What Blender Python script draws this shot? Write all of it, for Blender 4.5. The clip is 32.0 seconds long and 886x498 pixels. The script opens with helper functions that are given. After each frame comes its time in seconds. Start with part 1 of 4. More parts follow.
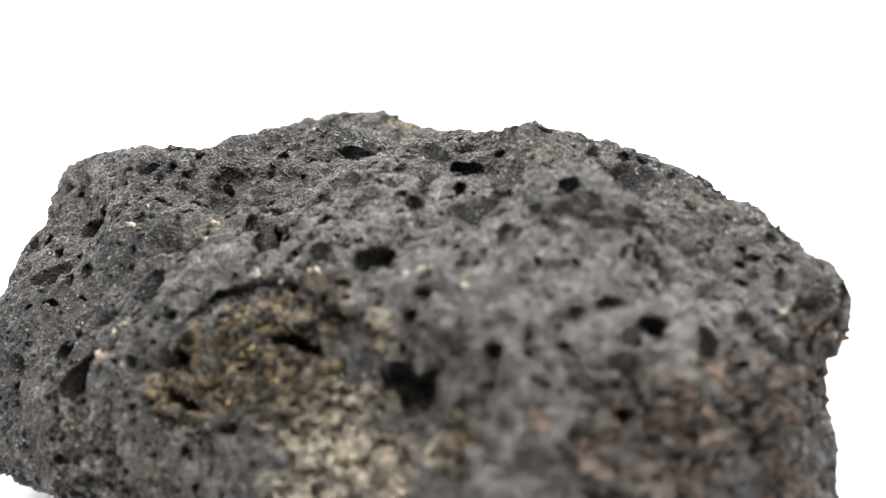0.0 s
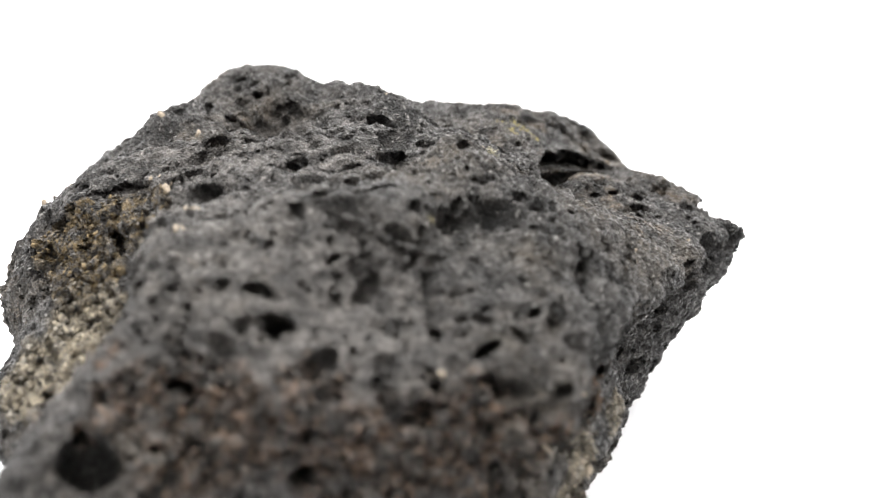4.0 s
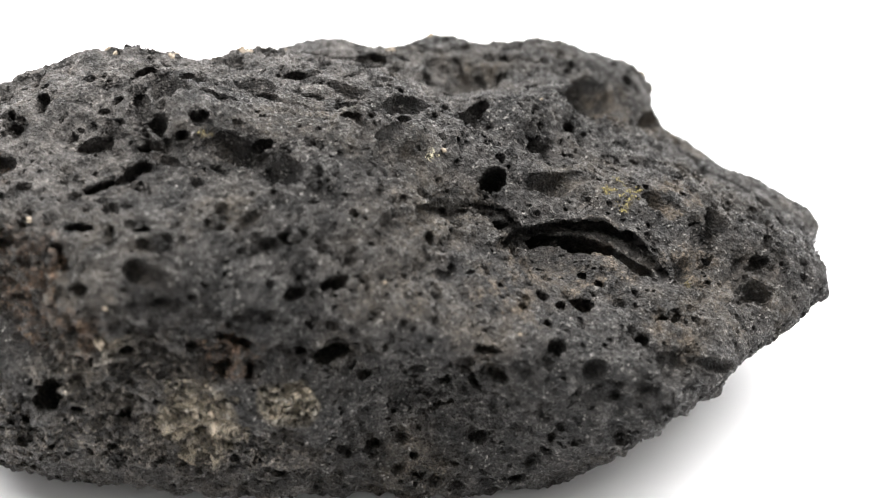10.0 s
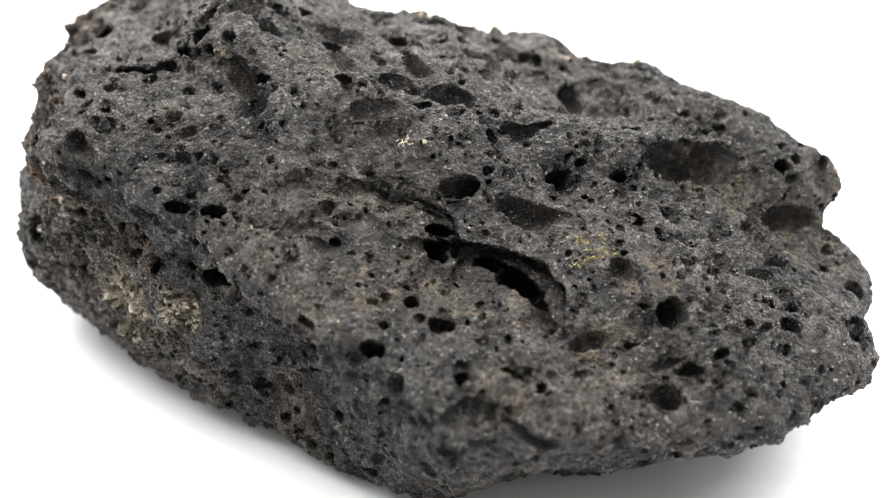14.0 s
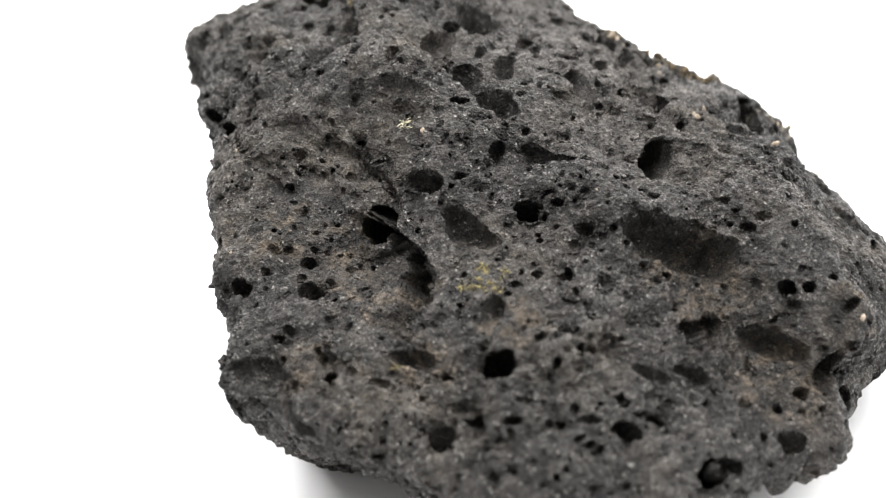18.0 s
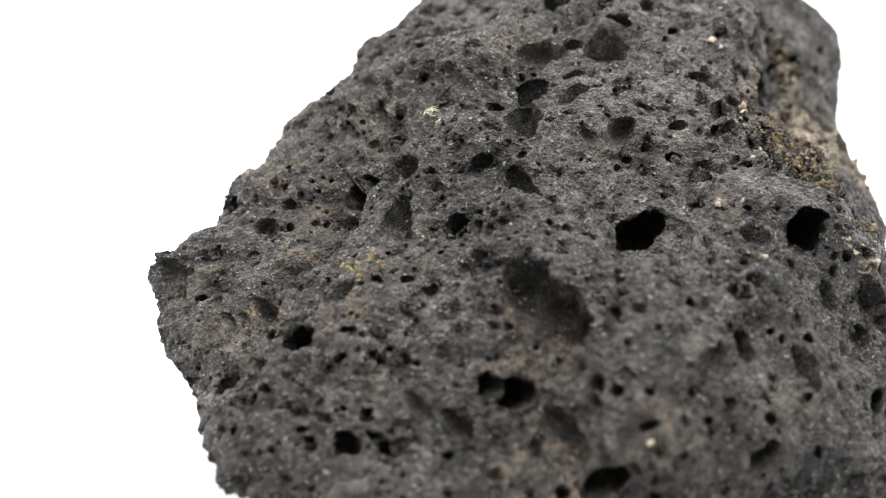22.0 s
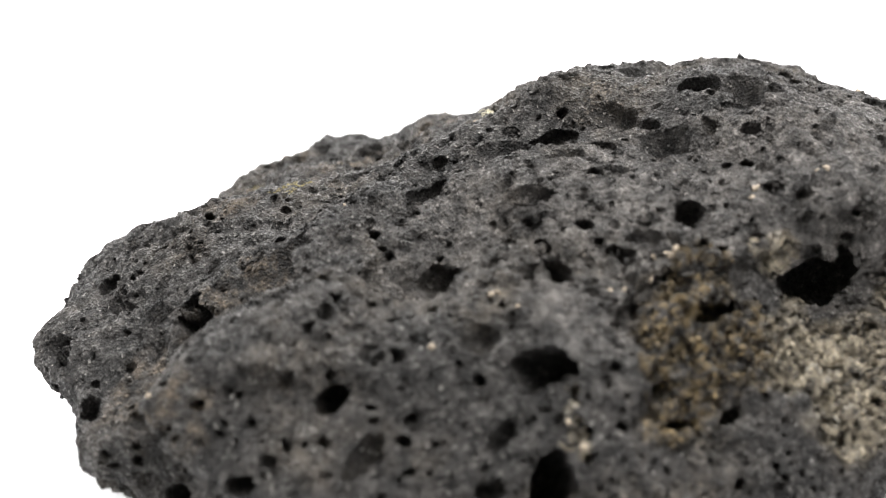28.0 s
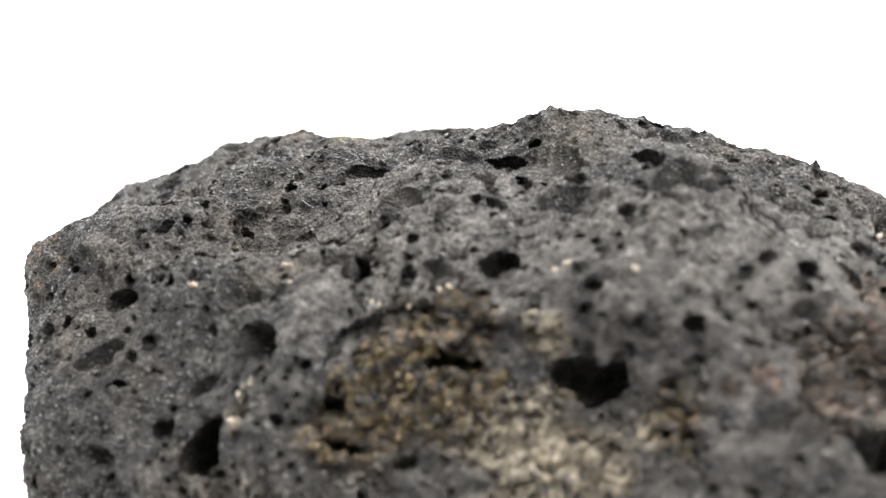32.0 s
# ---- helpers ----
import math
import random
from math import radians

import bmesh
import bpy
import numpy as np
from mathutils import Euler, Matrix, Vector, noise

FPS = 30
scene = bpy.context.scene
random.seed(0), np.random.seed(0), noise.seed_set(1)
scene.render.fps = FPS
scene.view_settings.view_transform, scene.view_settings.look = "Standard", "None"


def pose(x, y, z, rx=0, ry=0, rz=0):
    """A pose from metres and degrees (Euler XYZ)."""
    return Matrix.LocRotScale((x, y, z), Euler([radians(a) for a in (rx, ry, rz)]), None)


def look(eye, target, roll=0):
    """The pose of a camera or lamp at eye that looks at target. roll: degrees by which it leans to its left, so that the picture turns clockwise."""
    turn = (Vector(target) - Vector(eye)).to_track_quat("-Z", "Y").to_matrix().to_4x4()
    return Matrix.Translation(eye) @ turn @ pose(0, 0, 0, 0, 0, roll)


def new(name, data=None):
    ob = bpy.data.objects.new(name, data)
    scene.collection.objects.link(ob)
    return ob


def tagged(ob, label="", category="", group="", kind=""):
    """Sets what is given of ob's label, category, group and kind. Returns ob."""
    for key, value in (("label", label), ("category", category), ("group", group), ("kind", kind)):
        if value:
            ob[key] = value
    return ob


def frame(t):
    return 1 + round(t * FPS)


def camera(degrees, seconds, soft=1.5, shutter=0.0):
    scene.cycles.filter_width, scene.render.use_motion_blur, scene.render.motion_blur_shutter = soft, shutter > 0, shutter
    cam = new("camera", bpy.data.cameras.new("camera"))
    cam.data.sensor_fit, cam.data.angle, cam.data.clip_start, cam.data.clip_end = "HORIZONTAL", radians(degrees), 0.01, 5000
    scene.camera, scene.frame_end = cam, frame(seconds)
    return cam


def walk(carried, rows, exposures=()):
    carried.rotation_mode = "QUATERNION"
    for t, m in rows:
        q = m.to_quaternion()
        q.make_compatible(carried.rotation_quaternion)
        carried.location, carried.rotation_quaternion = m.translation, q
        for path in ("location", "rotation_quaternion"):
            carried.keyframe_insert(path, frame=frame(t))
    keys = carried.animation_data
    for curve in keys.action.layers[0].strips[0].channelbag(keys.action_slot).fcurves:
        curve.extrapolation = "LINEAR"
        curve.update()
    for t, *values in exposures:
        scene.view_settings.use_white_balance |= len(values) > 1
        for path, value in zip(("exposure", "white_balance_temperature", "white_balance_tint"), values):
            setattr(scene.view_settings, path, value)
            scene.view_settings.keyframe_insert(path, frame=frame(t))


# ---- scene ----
# A lump of vesicular lava on a slowly turning white table; the camera stands still.
cam = camera(23.70, 32.0, soft=1.15)
cam.data.dof.use_dof = True
cam.data.dof.focus_distance = 0.402
cam.data.dof.aperture_fstop = 12.0
STAND = pose(0, -0.3600, 0.2423, 60.403, -0.481, 0.675)
walk(cam, [(0.0, STAND), (32.0, STAND)], [(0.0, 0.24), (2.0, 0.12), (4.0, 0.0), (9.0, 0.0), (12.0, 0.12), (16.0, 0.0), (24.0, -0.02), (28.0, -0.15), (31.0, 0.2), (32.0, 0.24)])

# ---- light: a large soft lamp overhead, an added fill on the backdrop, a dim room ----
world = bpy.data.worlds.new("room")
scene.world = world
world.use_nodes = True
world.node_tree.nodes["Background"].inputs["Color"].default_value = (1.0, 0.972, 0.93, 1)
world.node_tree.nodes["Background"].inputs["Strength"].default_value = 0.66


def soft_lamp(name, place, target, size, watts):
    lamp = bpy.data.lights.new(name, "AREA")
    lamp.shape, lamp.size, lamp.energy = "SQUARE", size, watts
    lamp.color = (1.0, 0.985, 0.965)
    new(name, lamp).matrix_world = look(place, target)


soft_lamp("overhead_lamp", (0.0, 0.4, 1.3), (0, 0.0, 0), 3.0, 184.0)
# Unseen fill, added so that the paper behind burns out to white.
soft_lamp("backdrop_fill", (0, 0.2, 1.9), (0, 1.5, 0.3), 0.8, 40.0)


# ---- materials ----
def material(name):
    mat = bpy.data.materials.new(name)
    mat.use_nodes = True
    nt = mat.node_tree
    return mat, nt, nt.nodes["Principled BSDF"]


def noise_node(nt, scale, detail=6.0, rough=0.6, kind="Object"):
    tc = nt.nodes.new("ShaderNodeTexCoord")
    n = nt.nodes.new("ShaderNodeTexNoise")
    n.inputs["Scale"].default_value = scale
    n.inputs["Detail"].default_value = detail
    n.inputs["Roughness"].default_value = rough
    nt.links.new(tc.outputs[kind], n.inputs["Vector"])
    return n


def ramp(nt, source, stops):
    r = nt.nodes.new("ShaderNodeValToRGB")
    while len(r.color_ramp.elements) < len(stops):
        r.color_ramp.elements.new(0.5)
    for e, (p, col) in zip(r.color_ramp.elements, stops):
        e.position, e.color = p, (*col, 1)
    nt.links.new(source, r.inputs[0])
    return r


def mixed(nt, factor, a, b):
    m = nt.nodes.new("ShaderNodeMix")
    m.data_type = "RGBA"
    nt.links.new(factor, m.inputs[0])
    for socket, value in ((m.inputs[6], a), (m.inputs[7], b)):
        if isinstance(value, tuple):
            socket.default_value = (*value, 1)
        else:
            nt.links.new(value, socket)
    return m.outputs[2]


def maths(nt, op, a, b):
    m = nt.nodes.new("ShaderNodeMath")
    m.operation = op
    m.use_clamp = True
    for socket, value in zip(m.inputs, (a, b)):
        if isinstance(value, float):
            socket.default_value = value
        else:
            nt.links.new(value, socket)
    return m.outputs[0]


def tint_mask(nt, kind, scale, share):
    """A crust's own mask, broken up by grain."""
    at = nt.nodes.new("ShaderNodeAttribute")
    at.attribute_name = kind
    grain = noise_node(nt, scale, 5.0, 0.7)
    r = ramp(nt, grain.outputs[0], [(0.5 - share, (0, 0, 0)), (0.62 - share * 0.5, (1, 1, 1))])
    return maths(nt, "MULTIPLY", at.outputs["Fac"], r.outputs[0])


def crystals(nt, scale):
    v = nt.nodes.new("ShaderNodeTexVoronoi")
    v.inputs["Scale"].default_value = scale
    tc = nt.nodes.new("ShaderNodeTexCoord")
    nt.links.new(tc.outputs["Object"], v.inputs["Vector"])
    return v


def times_colour(nt, a, b):
    m = nt.nodes.new("ShaderNodeMix")
    m.data_type, m.blend_type = "RGBA", "MULTIPLY"
    m.inputs[0].default_value = 1.0
    nt.links.new(a, m.inputs[6])
    nt.links.new(b, m.inputs[7])
    return m.outputs[2]


def grey(*values):
    return [(p, (g, g, g)) for p, g in values]


def lava_material():
    mat, nt, bsdf = material("lava")
    big = noise_node(nt, 45.0, 5.0, 0.55)
    mottle = noise_node(nt, 260.0, 5.0, 0.6)
    grain = noise_node(nt, 1500.0, 4.0, 0.7)
    cell = crystals(nt, 2300.0)
    base = ramp(nt, big.outputs[0], [(0.3, (0.0106, 0.0101, 0.0097)), (0.48, (0.02, 0.0182, 0.0172)), (0.66, (0.04, 0.034, 0.0275))])
    apart = nt.nodes.new("ShaderNodeSeparateColor")
    nt.links.new(cell.outputs["Color"], apart.inputs[0])
    speck = times_colour(nt, ramp(nt, grain.outputs[0], grey((0.36, 0.3), (0.5, 0.9), (0.66, 2.2))).outputs[0],
                         ramp(nt, apart.outputs[0], grey((0.0, 0.5), (0.55, 0.95), (0.85, 1.4), (0.98, 2.2))).outputs[0])
    even = ramp(nt, noise_node(nt, 70.0, 3.0).outputs[0], grey((0.42, 0.5), (0.58, 1.0)))
    speck = mixed(nt, even.outputs[0], (1.15, 1.13, 1.1), speck)
    patch = ramp(nt, mottle.outputs[0], grey((0.34, 0.2), (0.5, 0.75), (0.66, 1.65)))
    speck = times_colour(nt, speck, patch.outputs[0])
    col = times_colour(nt, base.outputs[0], speck)
    half = nt.nodes.new("ShaderNodeValue")
    half.outputs[0].default_value = 0.55
    crumbly = mixed(nt, half.outputs[0], speck, (0.72, 0.72, 0.72))
    # Raised grains get a paler colour, to sharpen the relief's contrast.
    raised = nt.nodes.new("ShaderNodeAttribute")
    raised.attribute_name = "raised"
    crest = ramp(nt, raised.outputs["Fac"], grey((0.52, 0.0), (0.88, 0.8)))
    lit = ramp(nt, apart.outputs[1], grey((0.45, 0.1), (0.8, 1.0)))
    col = mixed(nt, maths(nt, "MULTIPLY", crest.outputs[0], lit.outputs[0]), col, (0.08, 0.076, 0.072))
    pale = ramp(nt, apart.outputs[2], grey((0.86, 0.0), (0.94, 1.0)))
    few = ramp(nt, noise_node(nt, 700.0, 3.0).outputs[0], grey((0.5, 0.0), (0.62, 1.0)))
    col = mixed(nt, maths(nt, "MULTIPLY", pale.outputs[0], few.outputs[0]), col, (0.2, 0.19, 0.18))
    for kind, scale, share, tone in (("rubble", 800.0, 0.05, (0.13, 0.116, 0.1)), ("ash", 300.0, 0.2, (0.062, 0.0575, 0.0545)), ("dust", 260.0, 0.08, (0.05, 0.04, 0.03)), ("rust", 420.0, 0.04, (0.1, 0.064, 0.043)),
                                     ("pale", 420.0, 0.16, (0.33, 0.285, 0.215)), ("ochre", 420.0, 0.05, (0.15, 0.107, 0.05)), ("lichen", 700.0, 0.02, (0.12, 0.095, 0.035))):
        own = nt.nodes.new("ShaderNodeRGB")
        own.outputs[0].default_value = (*tone, 1)
        col = mixed(nt, tint_mask(nt, kind, scale, share), col, times_colour(nt, own.outputs[0], crumbly if kind in ("pale", "ochre", "lichen") else speck))
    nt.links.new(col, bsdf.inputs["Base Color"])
    shine = ramp(nt, apart.outputs[1], grey((0.3, 0.85), (0.95, 0.35)))
    nt.links.new(shine.outputs[0], bsdf.inputs["Roughness"])
    bsdf.inputs["Specular IOR Level"].default_value = 0.3
    normal = None
    for height, strength, depth in ((mottle.outputs[0], 0.8, 0.0016), (grain.outputs[0], 1.0, 0.0009), (cell.outputs["Distance"], 1.0, 0.0004)):
        bump = nt.nodes.new("ShaderNodeBump")
        bump.inputs["Strength"].default_value = strength
        bump.inputs["Distance"].default_value = depth
        nt.links.new(height, bump.inputs["Height"])
        if normal:
            nt.links.new(normal, bump.inputs["Normal"])
        normal = bump.outputs[0]
    nt.links.new(normal, bsdf.inputs["Normal"])
    return mat


def crust_material(name, dark, light):
    mat, nt, bsdf = material(name)
    n = noise_node(nt, 900.0, 6.0, 0.7)
    r = ramp(nt, n.outputs[0], [(0.36, dark), (0.66, light)])
    nt.links.new(r.outputs[0], bsdf.inputs["Base Color"])
    bsdf.inputs["Roughness"].default_value = 0.8
    bump = nt.nodes.new("ShaderNodeBump")
    bump.inputs["Strength"].default_value = 0.8
    bump.inputs["Distance"].default_value = 0.0005
    nt.links.new(n.outputs[0], bump.inputs["Height"])
    nt.links.new(bump.outputs[0], bsdf.inputs["Normal"])
    return mat


def paper_material():
    mat, nt, bsdf = material("white_paper")
    n = noise_node(nt, 40.0)
    r = ramp(nt, n.outputs[0], [(0.3, (0.83, 0.832, 0.85)), (0.7, (0.86, 0.862, 0.88))])
    nt.links.new(r.outputs[0], bsdf.inputs["Base Color"])
    bsdf.inputs["Roughness"].default_value = 0.93
    return mat


LAVA, PAPER = lava_material(), paper_material()
OCHRE = crust_material("ochre_crust", (0.025, 0.019, 0.01), (0.2, 0.142, 0.066))
PALE = crust_material("pale_crust", (0.06, 0.055, 0.046), (0.3, 0.272, 0.225))
RUST = crust_material("rust_crust", (0.02, 0.014, 0.01), (0.1, 0.062, 0.034))
GRAIN = crust_material("mineral_grain", (0.14, 0.115, 0.085), (0.36, 0.3, 0.23))

# ---- the stone's form: facets (bearing, rise, distance in mm) and gentle swellings ----
FACETS = [
    (56, 82, 18.2), (-150, 49, 28.1), (65, 69, 16.7), (-164, 72, 21.2), (100, 63, 17.5), (-46, 71, 27.6),
    (125, 37, 36.6), (72, 68, 14.7), (-131, 26, 35.2), (178, -5, 54.5), (-131, 26, 35.9), (91, 46, 25.1),
    (-130, 26, 34.5), (178, -5, 55.2), (35, 50, 26.1), (-46, -8, 45.8), (-106, -49, 27.7),
]
FACETS += [
    (71, -49, 27.9), (-70, -23, 42.9), (17, -42, 27.7), (178, -7, 51.7), (93, -62, 24.8), (14, -27, 26.9),
    (17, -46, 28.3), (-12, -75, 20.8), (92, -60, 25.5), (-132, -59, 39.0), (174, -84, 16.7),
]
SWELL = [
    0.045, 0.033, 0.096, 0.016, 0.034, -0.163, -0.127, 0.009, -0.221, -0.189, 0.198, 0.202, 0.083, 0.11, -0.051, -0.15,
    -0.044, 0.02, 0.091, -0.215, -0.116, 0.259, 0.234, 0.113, -0.045, 0.003, -0.118, -0.065, 0.112, -0.106, -0.204, -0.071,
    -0.153, -0.151, -0.015, 0.034, 0.013, 0.111, 0.084, 0.024, -0.048, 0.103, 0.014, -0.074, -0.179, 0.272, 0.072, 0.03,
    -0.131, -0.142, -0.089, 0.058, 0.07, 0.142, 0.066, 0.228, -0.092, -0.104, -0., -0.044, 0.019, 0.049, 0.003, 0.181,
    0.039, 0.055, -0.078, -0.142, -0.06, -0.052, 0.051, 0.035, 0.046, 0.087, 0.041, 0.067, 0.048, 0.099, 0.065, -0.086,
    0.052, 0.124, 0.031, 0.037, 0.019, 0.154, -0.104, -0.013, 0.002, 0.027, 0.055, 0.086, 0., 0.047, 0.032, 0.014,
]
# small knobs and dents: bearing, rise, height as a share of the radius
KNOBS = [
    (88, -28, 0.049), (56, -27, 0.050), (23, -26, -0.010), (108, -26, -0.019), (44, -24, -0.042), (-126, -23, -0.021), (64, -22, -0.030),
    (-159, -21, 0.003), (169, -20, 0.013), (51, -19, 0.004), (136, -19, -0.033), (-34, -18, -0.030), (144, -14, -0.055), (-111, -13, 0.075),
    (-6, -11, 0.109), (-124, -10, -0.026), (99, -10, 0.008), (67, -9, -0.017), (152, -9, 0.016), (-103, -8, 0.053), (119, -8, -0.011),
    (54, -6, -0.016), (-31, -5, -0.032), (-148, -4, -0.053), (74, -4, -0.013), (42, -3, -0.005), (127, -3, 0.000), (-11, -3, 0.091),
    (-128, -2, -0.029), (94, -2, 0.001), (179, -2, -0.039), (147, -1, 0.012),
]
KNOBS += [
    (-108, 0, 0.008), (114, 0, 0.060), (-23, 0, -0.042), (167, 1, -0.024), (17, 3, -0.021), (-121, 3, -0.056), (102, 3, 0.067),
    (-16, 4, -0.074), (174, 5, 0.057), (37, 5, 0.011), (122, 5, 0.006), (-28, 7, 0.068), (-165, 7, 0.001), (57, 7, 0.050),
    (-80, 7, 0.117), (162, 8, 0.048), (25, 8, 0.048), (77, 9, -0.004), (-40, 10, -0.040), (45, 10, 0.033), (-93, 10, -0.122),
    (130, 10, 0.032), (12, 11, 0.060), (-125, 11, -0.029), (97, 11, -0.024), (-73, 12, -0.021), (0, 14, -0.062), (-138, 14, 0.078),
    (52, 15, -0.040), (-85, 15, 0.014), (157, 16, -0.022), (105, 16, 0.083),
]
KNOBS += [
    (-150, 17, 0.010), (-65, 17, -0.111), (177, 18, 0.035), (-98, 18, -0.062), (-45, 19, 0.097), (-25, 20, 0.003), (-163, 20, 0.057),
    (60, 20, -0.165), (-78, 20, -0.051), (165, 21, 0.021), (-142, 22, 0.013), (-57, 22, 0.054), (15, 24, 0.060), (-37, 24, 0.057),
    (-155, 25, 0.084), (153, 25, 0.066), (-50, 27, -0.042), (-30, 29, 0.060), (-10, 31, 0.005), (-147, 31, 0.036), (-180, 32, -0.082),
    (115, 35, -0.009), (-140, 37, -0.035), (123, 41, -0.015), (143, 44, 0.133), (26, 46, -0.106), (131, 48, 0.030), (-72, 51, -0.069),
    (21, 59, -0.034),
]
# the edges' nubs and notches, likewise
NUBS = [
    (38, -37, -0.024), (65, -35, -0.021), (13, -35, 0.018), (48, -32, -0.043), (88, -30, -0.008), (43, -29, 0.017), (83, -28, 0.013),
    (-6, -25, 0.005), (62, -22, 0.030), (-28, -20, 0.009), (52, -18, -0.014), (92, -17, 0.044), (-33, -17, 0.006), (60, -16, 0.001),
    (100, -15, -0.013), (-30, -14, -0.018), (148, -13, -0.029), (95, -13, -0.006), (103, -12, 0.050), (-35, -12, -0.001), (-172, -12, -0.030),
    (-132, -11, -0.022), (151, -9, -0.013), (-124, -9, 0.002), (126, -8, -0.001), (-169, -8, 0.006), (61, -7, -0.021), (146, -7, 0.048),
    (-129, -7, 0.004), (154, -6, 0.033), (141, -5, 0.008), (96, -4, 0.000),
]
NUBS += [
    (161, -4, -0.086), (51, -3, -0.080), (64, -3, -0.079), (124, -2, 0.047), (-151, -2, 0.025), (157, -2, -0.051), (-143, -1, -0.012),
    (59, -1, -0.097), (144, -1, -0.017), (119, 0, -0.013), (152, 0, 0.013), (-176, 0, -0.015), (74, 1, -0.025), (159, 1, 0.015),
    (54, 1, -0.001), (139, 1, -0.025), (-136, 1, 0.006), (87, 1, -0.038), (147, 2, -0.133), (95, 2, -0.017), (-96, 2, 0.030),
    (127, 2, -0.059), (-173, 3, 0.001), (135, 3, -0.033), (115, 3, 0.010), (142, 4, 0.031), (155, 4, -0.012), (-178, 5, -0.009),
    (-145, 5, -0.007), (110, 5, -0.022), (-28, 5, -0.045), (170, 6, -0.056),
]
NUBS += [
    (150, 6, -0.048), (-32, 7, 0.001), (-57, 8, 0.014), (165, 8, -0.061), (-25, 8, -0.074), (15, 9, -0.013), (-175, 9, -0.051),
    (-29, 10, 0.032), (-135, 10, -0.033), (173, 10, 0.011), (-179, 11, -0.038), (161, 11, 0.046), (156, 13, -0.001), (-6, 14, -0.045),
    (163, 14, 0.009), (-19, 15, -0.089), (-71, 15, -0.038), (-64, 16, 0.066), (1, 16, 0.021), (-51, 16, 0.000), (171, 16, 0.006),
    (-11, 17, 0.019), (-61, 20, 0.005), (162, 20, -0.029), (-143, 24, 0.040), (-18, 25, -0.052), (-83, 26, 0.026), (-87, 28, 0.007),
    (-92, 31, 0.045), (-97, 33, -0.086), (134, 47, 0.003), (-10, 60, -0.031),
]
# the faces' own rises and hollows, likewise
RISES = [
    (61, -25, 0.005), (-13, -12, -0.073), (120, -8, -0.030), (140, -7, -0.028), (127, -6, 0.040), (50, -3, -0.063), (38, -2, 0.032),
    (58, -2, 0.112), (130, -1, 0.017), (-177, -0, 0.056), (158, 2, 0.044), (93, 3, -0.046), (166, 3, 0.047), (-174, 4, 0.079),
    (48, 4, -0.077), (133, 4, 0.025), (36, 5, 0.050), (121, 5, 0.015), (153, 5, -0.050), (56, 6, 0.168), (44, 7, -0.083),
    (149, 7, 0.024), (31, 8, -0.049), (59, 10, -0.239), (176, 10, 0.051), (-39, 11, -0.128), (26, 11, -0.022), (164, 11, 0.040),
    (172, 13, -0.068), (-43, 14, 0.023), (159, 14, 0.034), (-161, 15, -0.017),
]
RISES += [
    (-23, 15, -0.004), (-173, 16, 0.050), (-88, 16, -0.073), (-56, 16, -0.063), (154, 17, -0.097), (-165, 18, 0.119), (-48, 18, -0.009),
    (-28, 18, -0.017), (-60, 19, 0.014), (-8, 19, 0.005), (-178, 20, 0.094), (-138, 21, -0.007), (170, 21, 0.094), (-85, 22, -0.003),
    (-33, 22, -0.052), (-0, 22, 0.013), (-78, 24, -0.032), (-45, 24, -0.044), (177, 24, 0.051), (-163, 25, 0.033), (-110, 25, -0.010),
    (165, 25, -0.041), (-90, 26, 0.070), (-37, 26, -0.024), (-50, 28, -0.088), (-115, 30, 0.037), (-95, 31, 0.023), (-87, 35, -0.124),
    (-34, 35, -0.177), (-47, 38, 0.101), (-11, 54, 0.022), (9, 58, -0.054),
]
RISES += [
    (-24, 62, 0.132), (-4, 68, 0.041),
]
HEART = np.array((-2.0, -4.0, 0.0))
LIFT, SIZE = 19.5, 1.8e-3


def spread(n):
    i = np.arange(n) + 0.5
    z = 1 - 2 * i / n
    a = math.pi * (1 + 5 ** 0.5) * i
    s = np.sqrt(1 - z * z)
    return np.stack([s * np.cos(a), s * np.sin(a), z], 1)


def stone_radius(d):
    az, el, far = np.radians([f[0] for f in FACETS]), np.radians([f[1] for f in FACETS]), np.array([f[2] for f in FACETS])
    total = np.zeros(len(d))
    for a, e, f in zip(az, el, far):
        q = d[:, 0] * (math.cos(e) * math.cos(a) / f) + d[:, 1] * (math.cos(e) * math.sin(a) / f) + d[:, 2] * (math.sin(e) / f)
        total += np.maximum(q, 0) ** 14
    r = total ** (-1 / 14)
    swell = np.zeros(len(d))
    for k, s in zip(spread(len(SWELL)), SWELL):
        swell += s * np.exp(9.0 * (d[:, 0] * k[0] + d[:, 1] * k[1] + d[:, 2] * k[2] - 1))
    for a, e, h, tight in [(*k, 60.0) for k in KNOBS] + [(*k, 220.0) for k in NUBS] + [(*k, 70.0) for k in RISES]:
        a, e = radians(a), radians(e)
        near = d[:, 0] * (math.cos(e) * math.cos(a)) + d[:, 1] * (math.cos(e) * math.sin(a)) + d[:, 2] * math.sin(e)
        swell += h * np.exp(tight * (near - 1))
    return r * np.exp(swell)


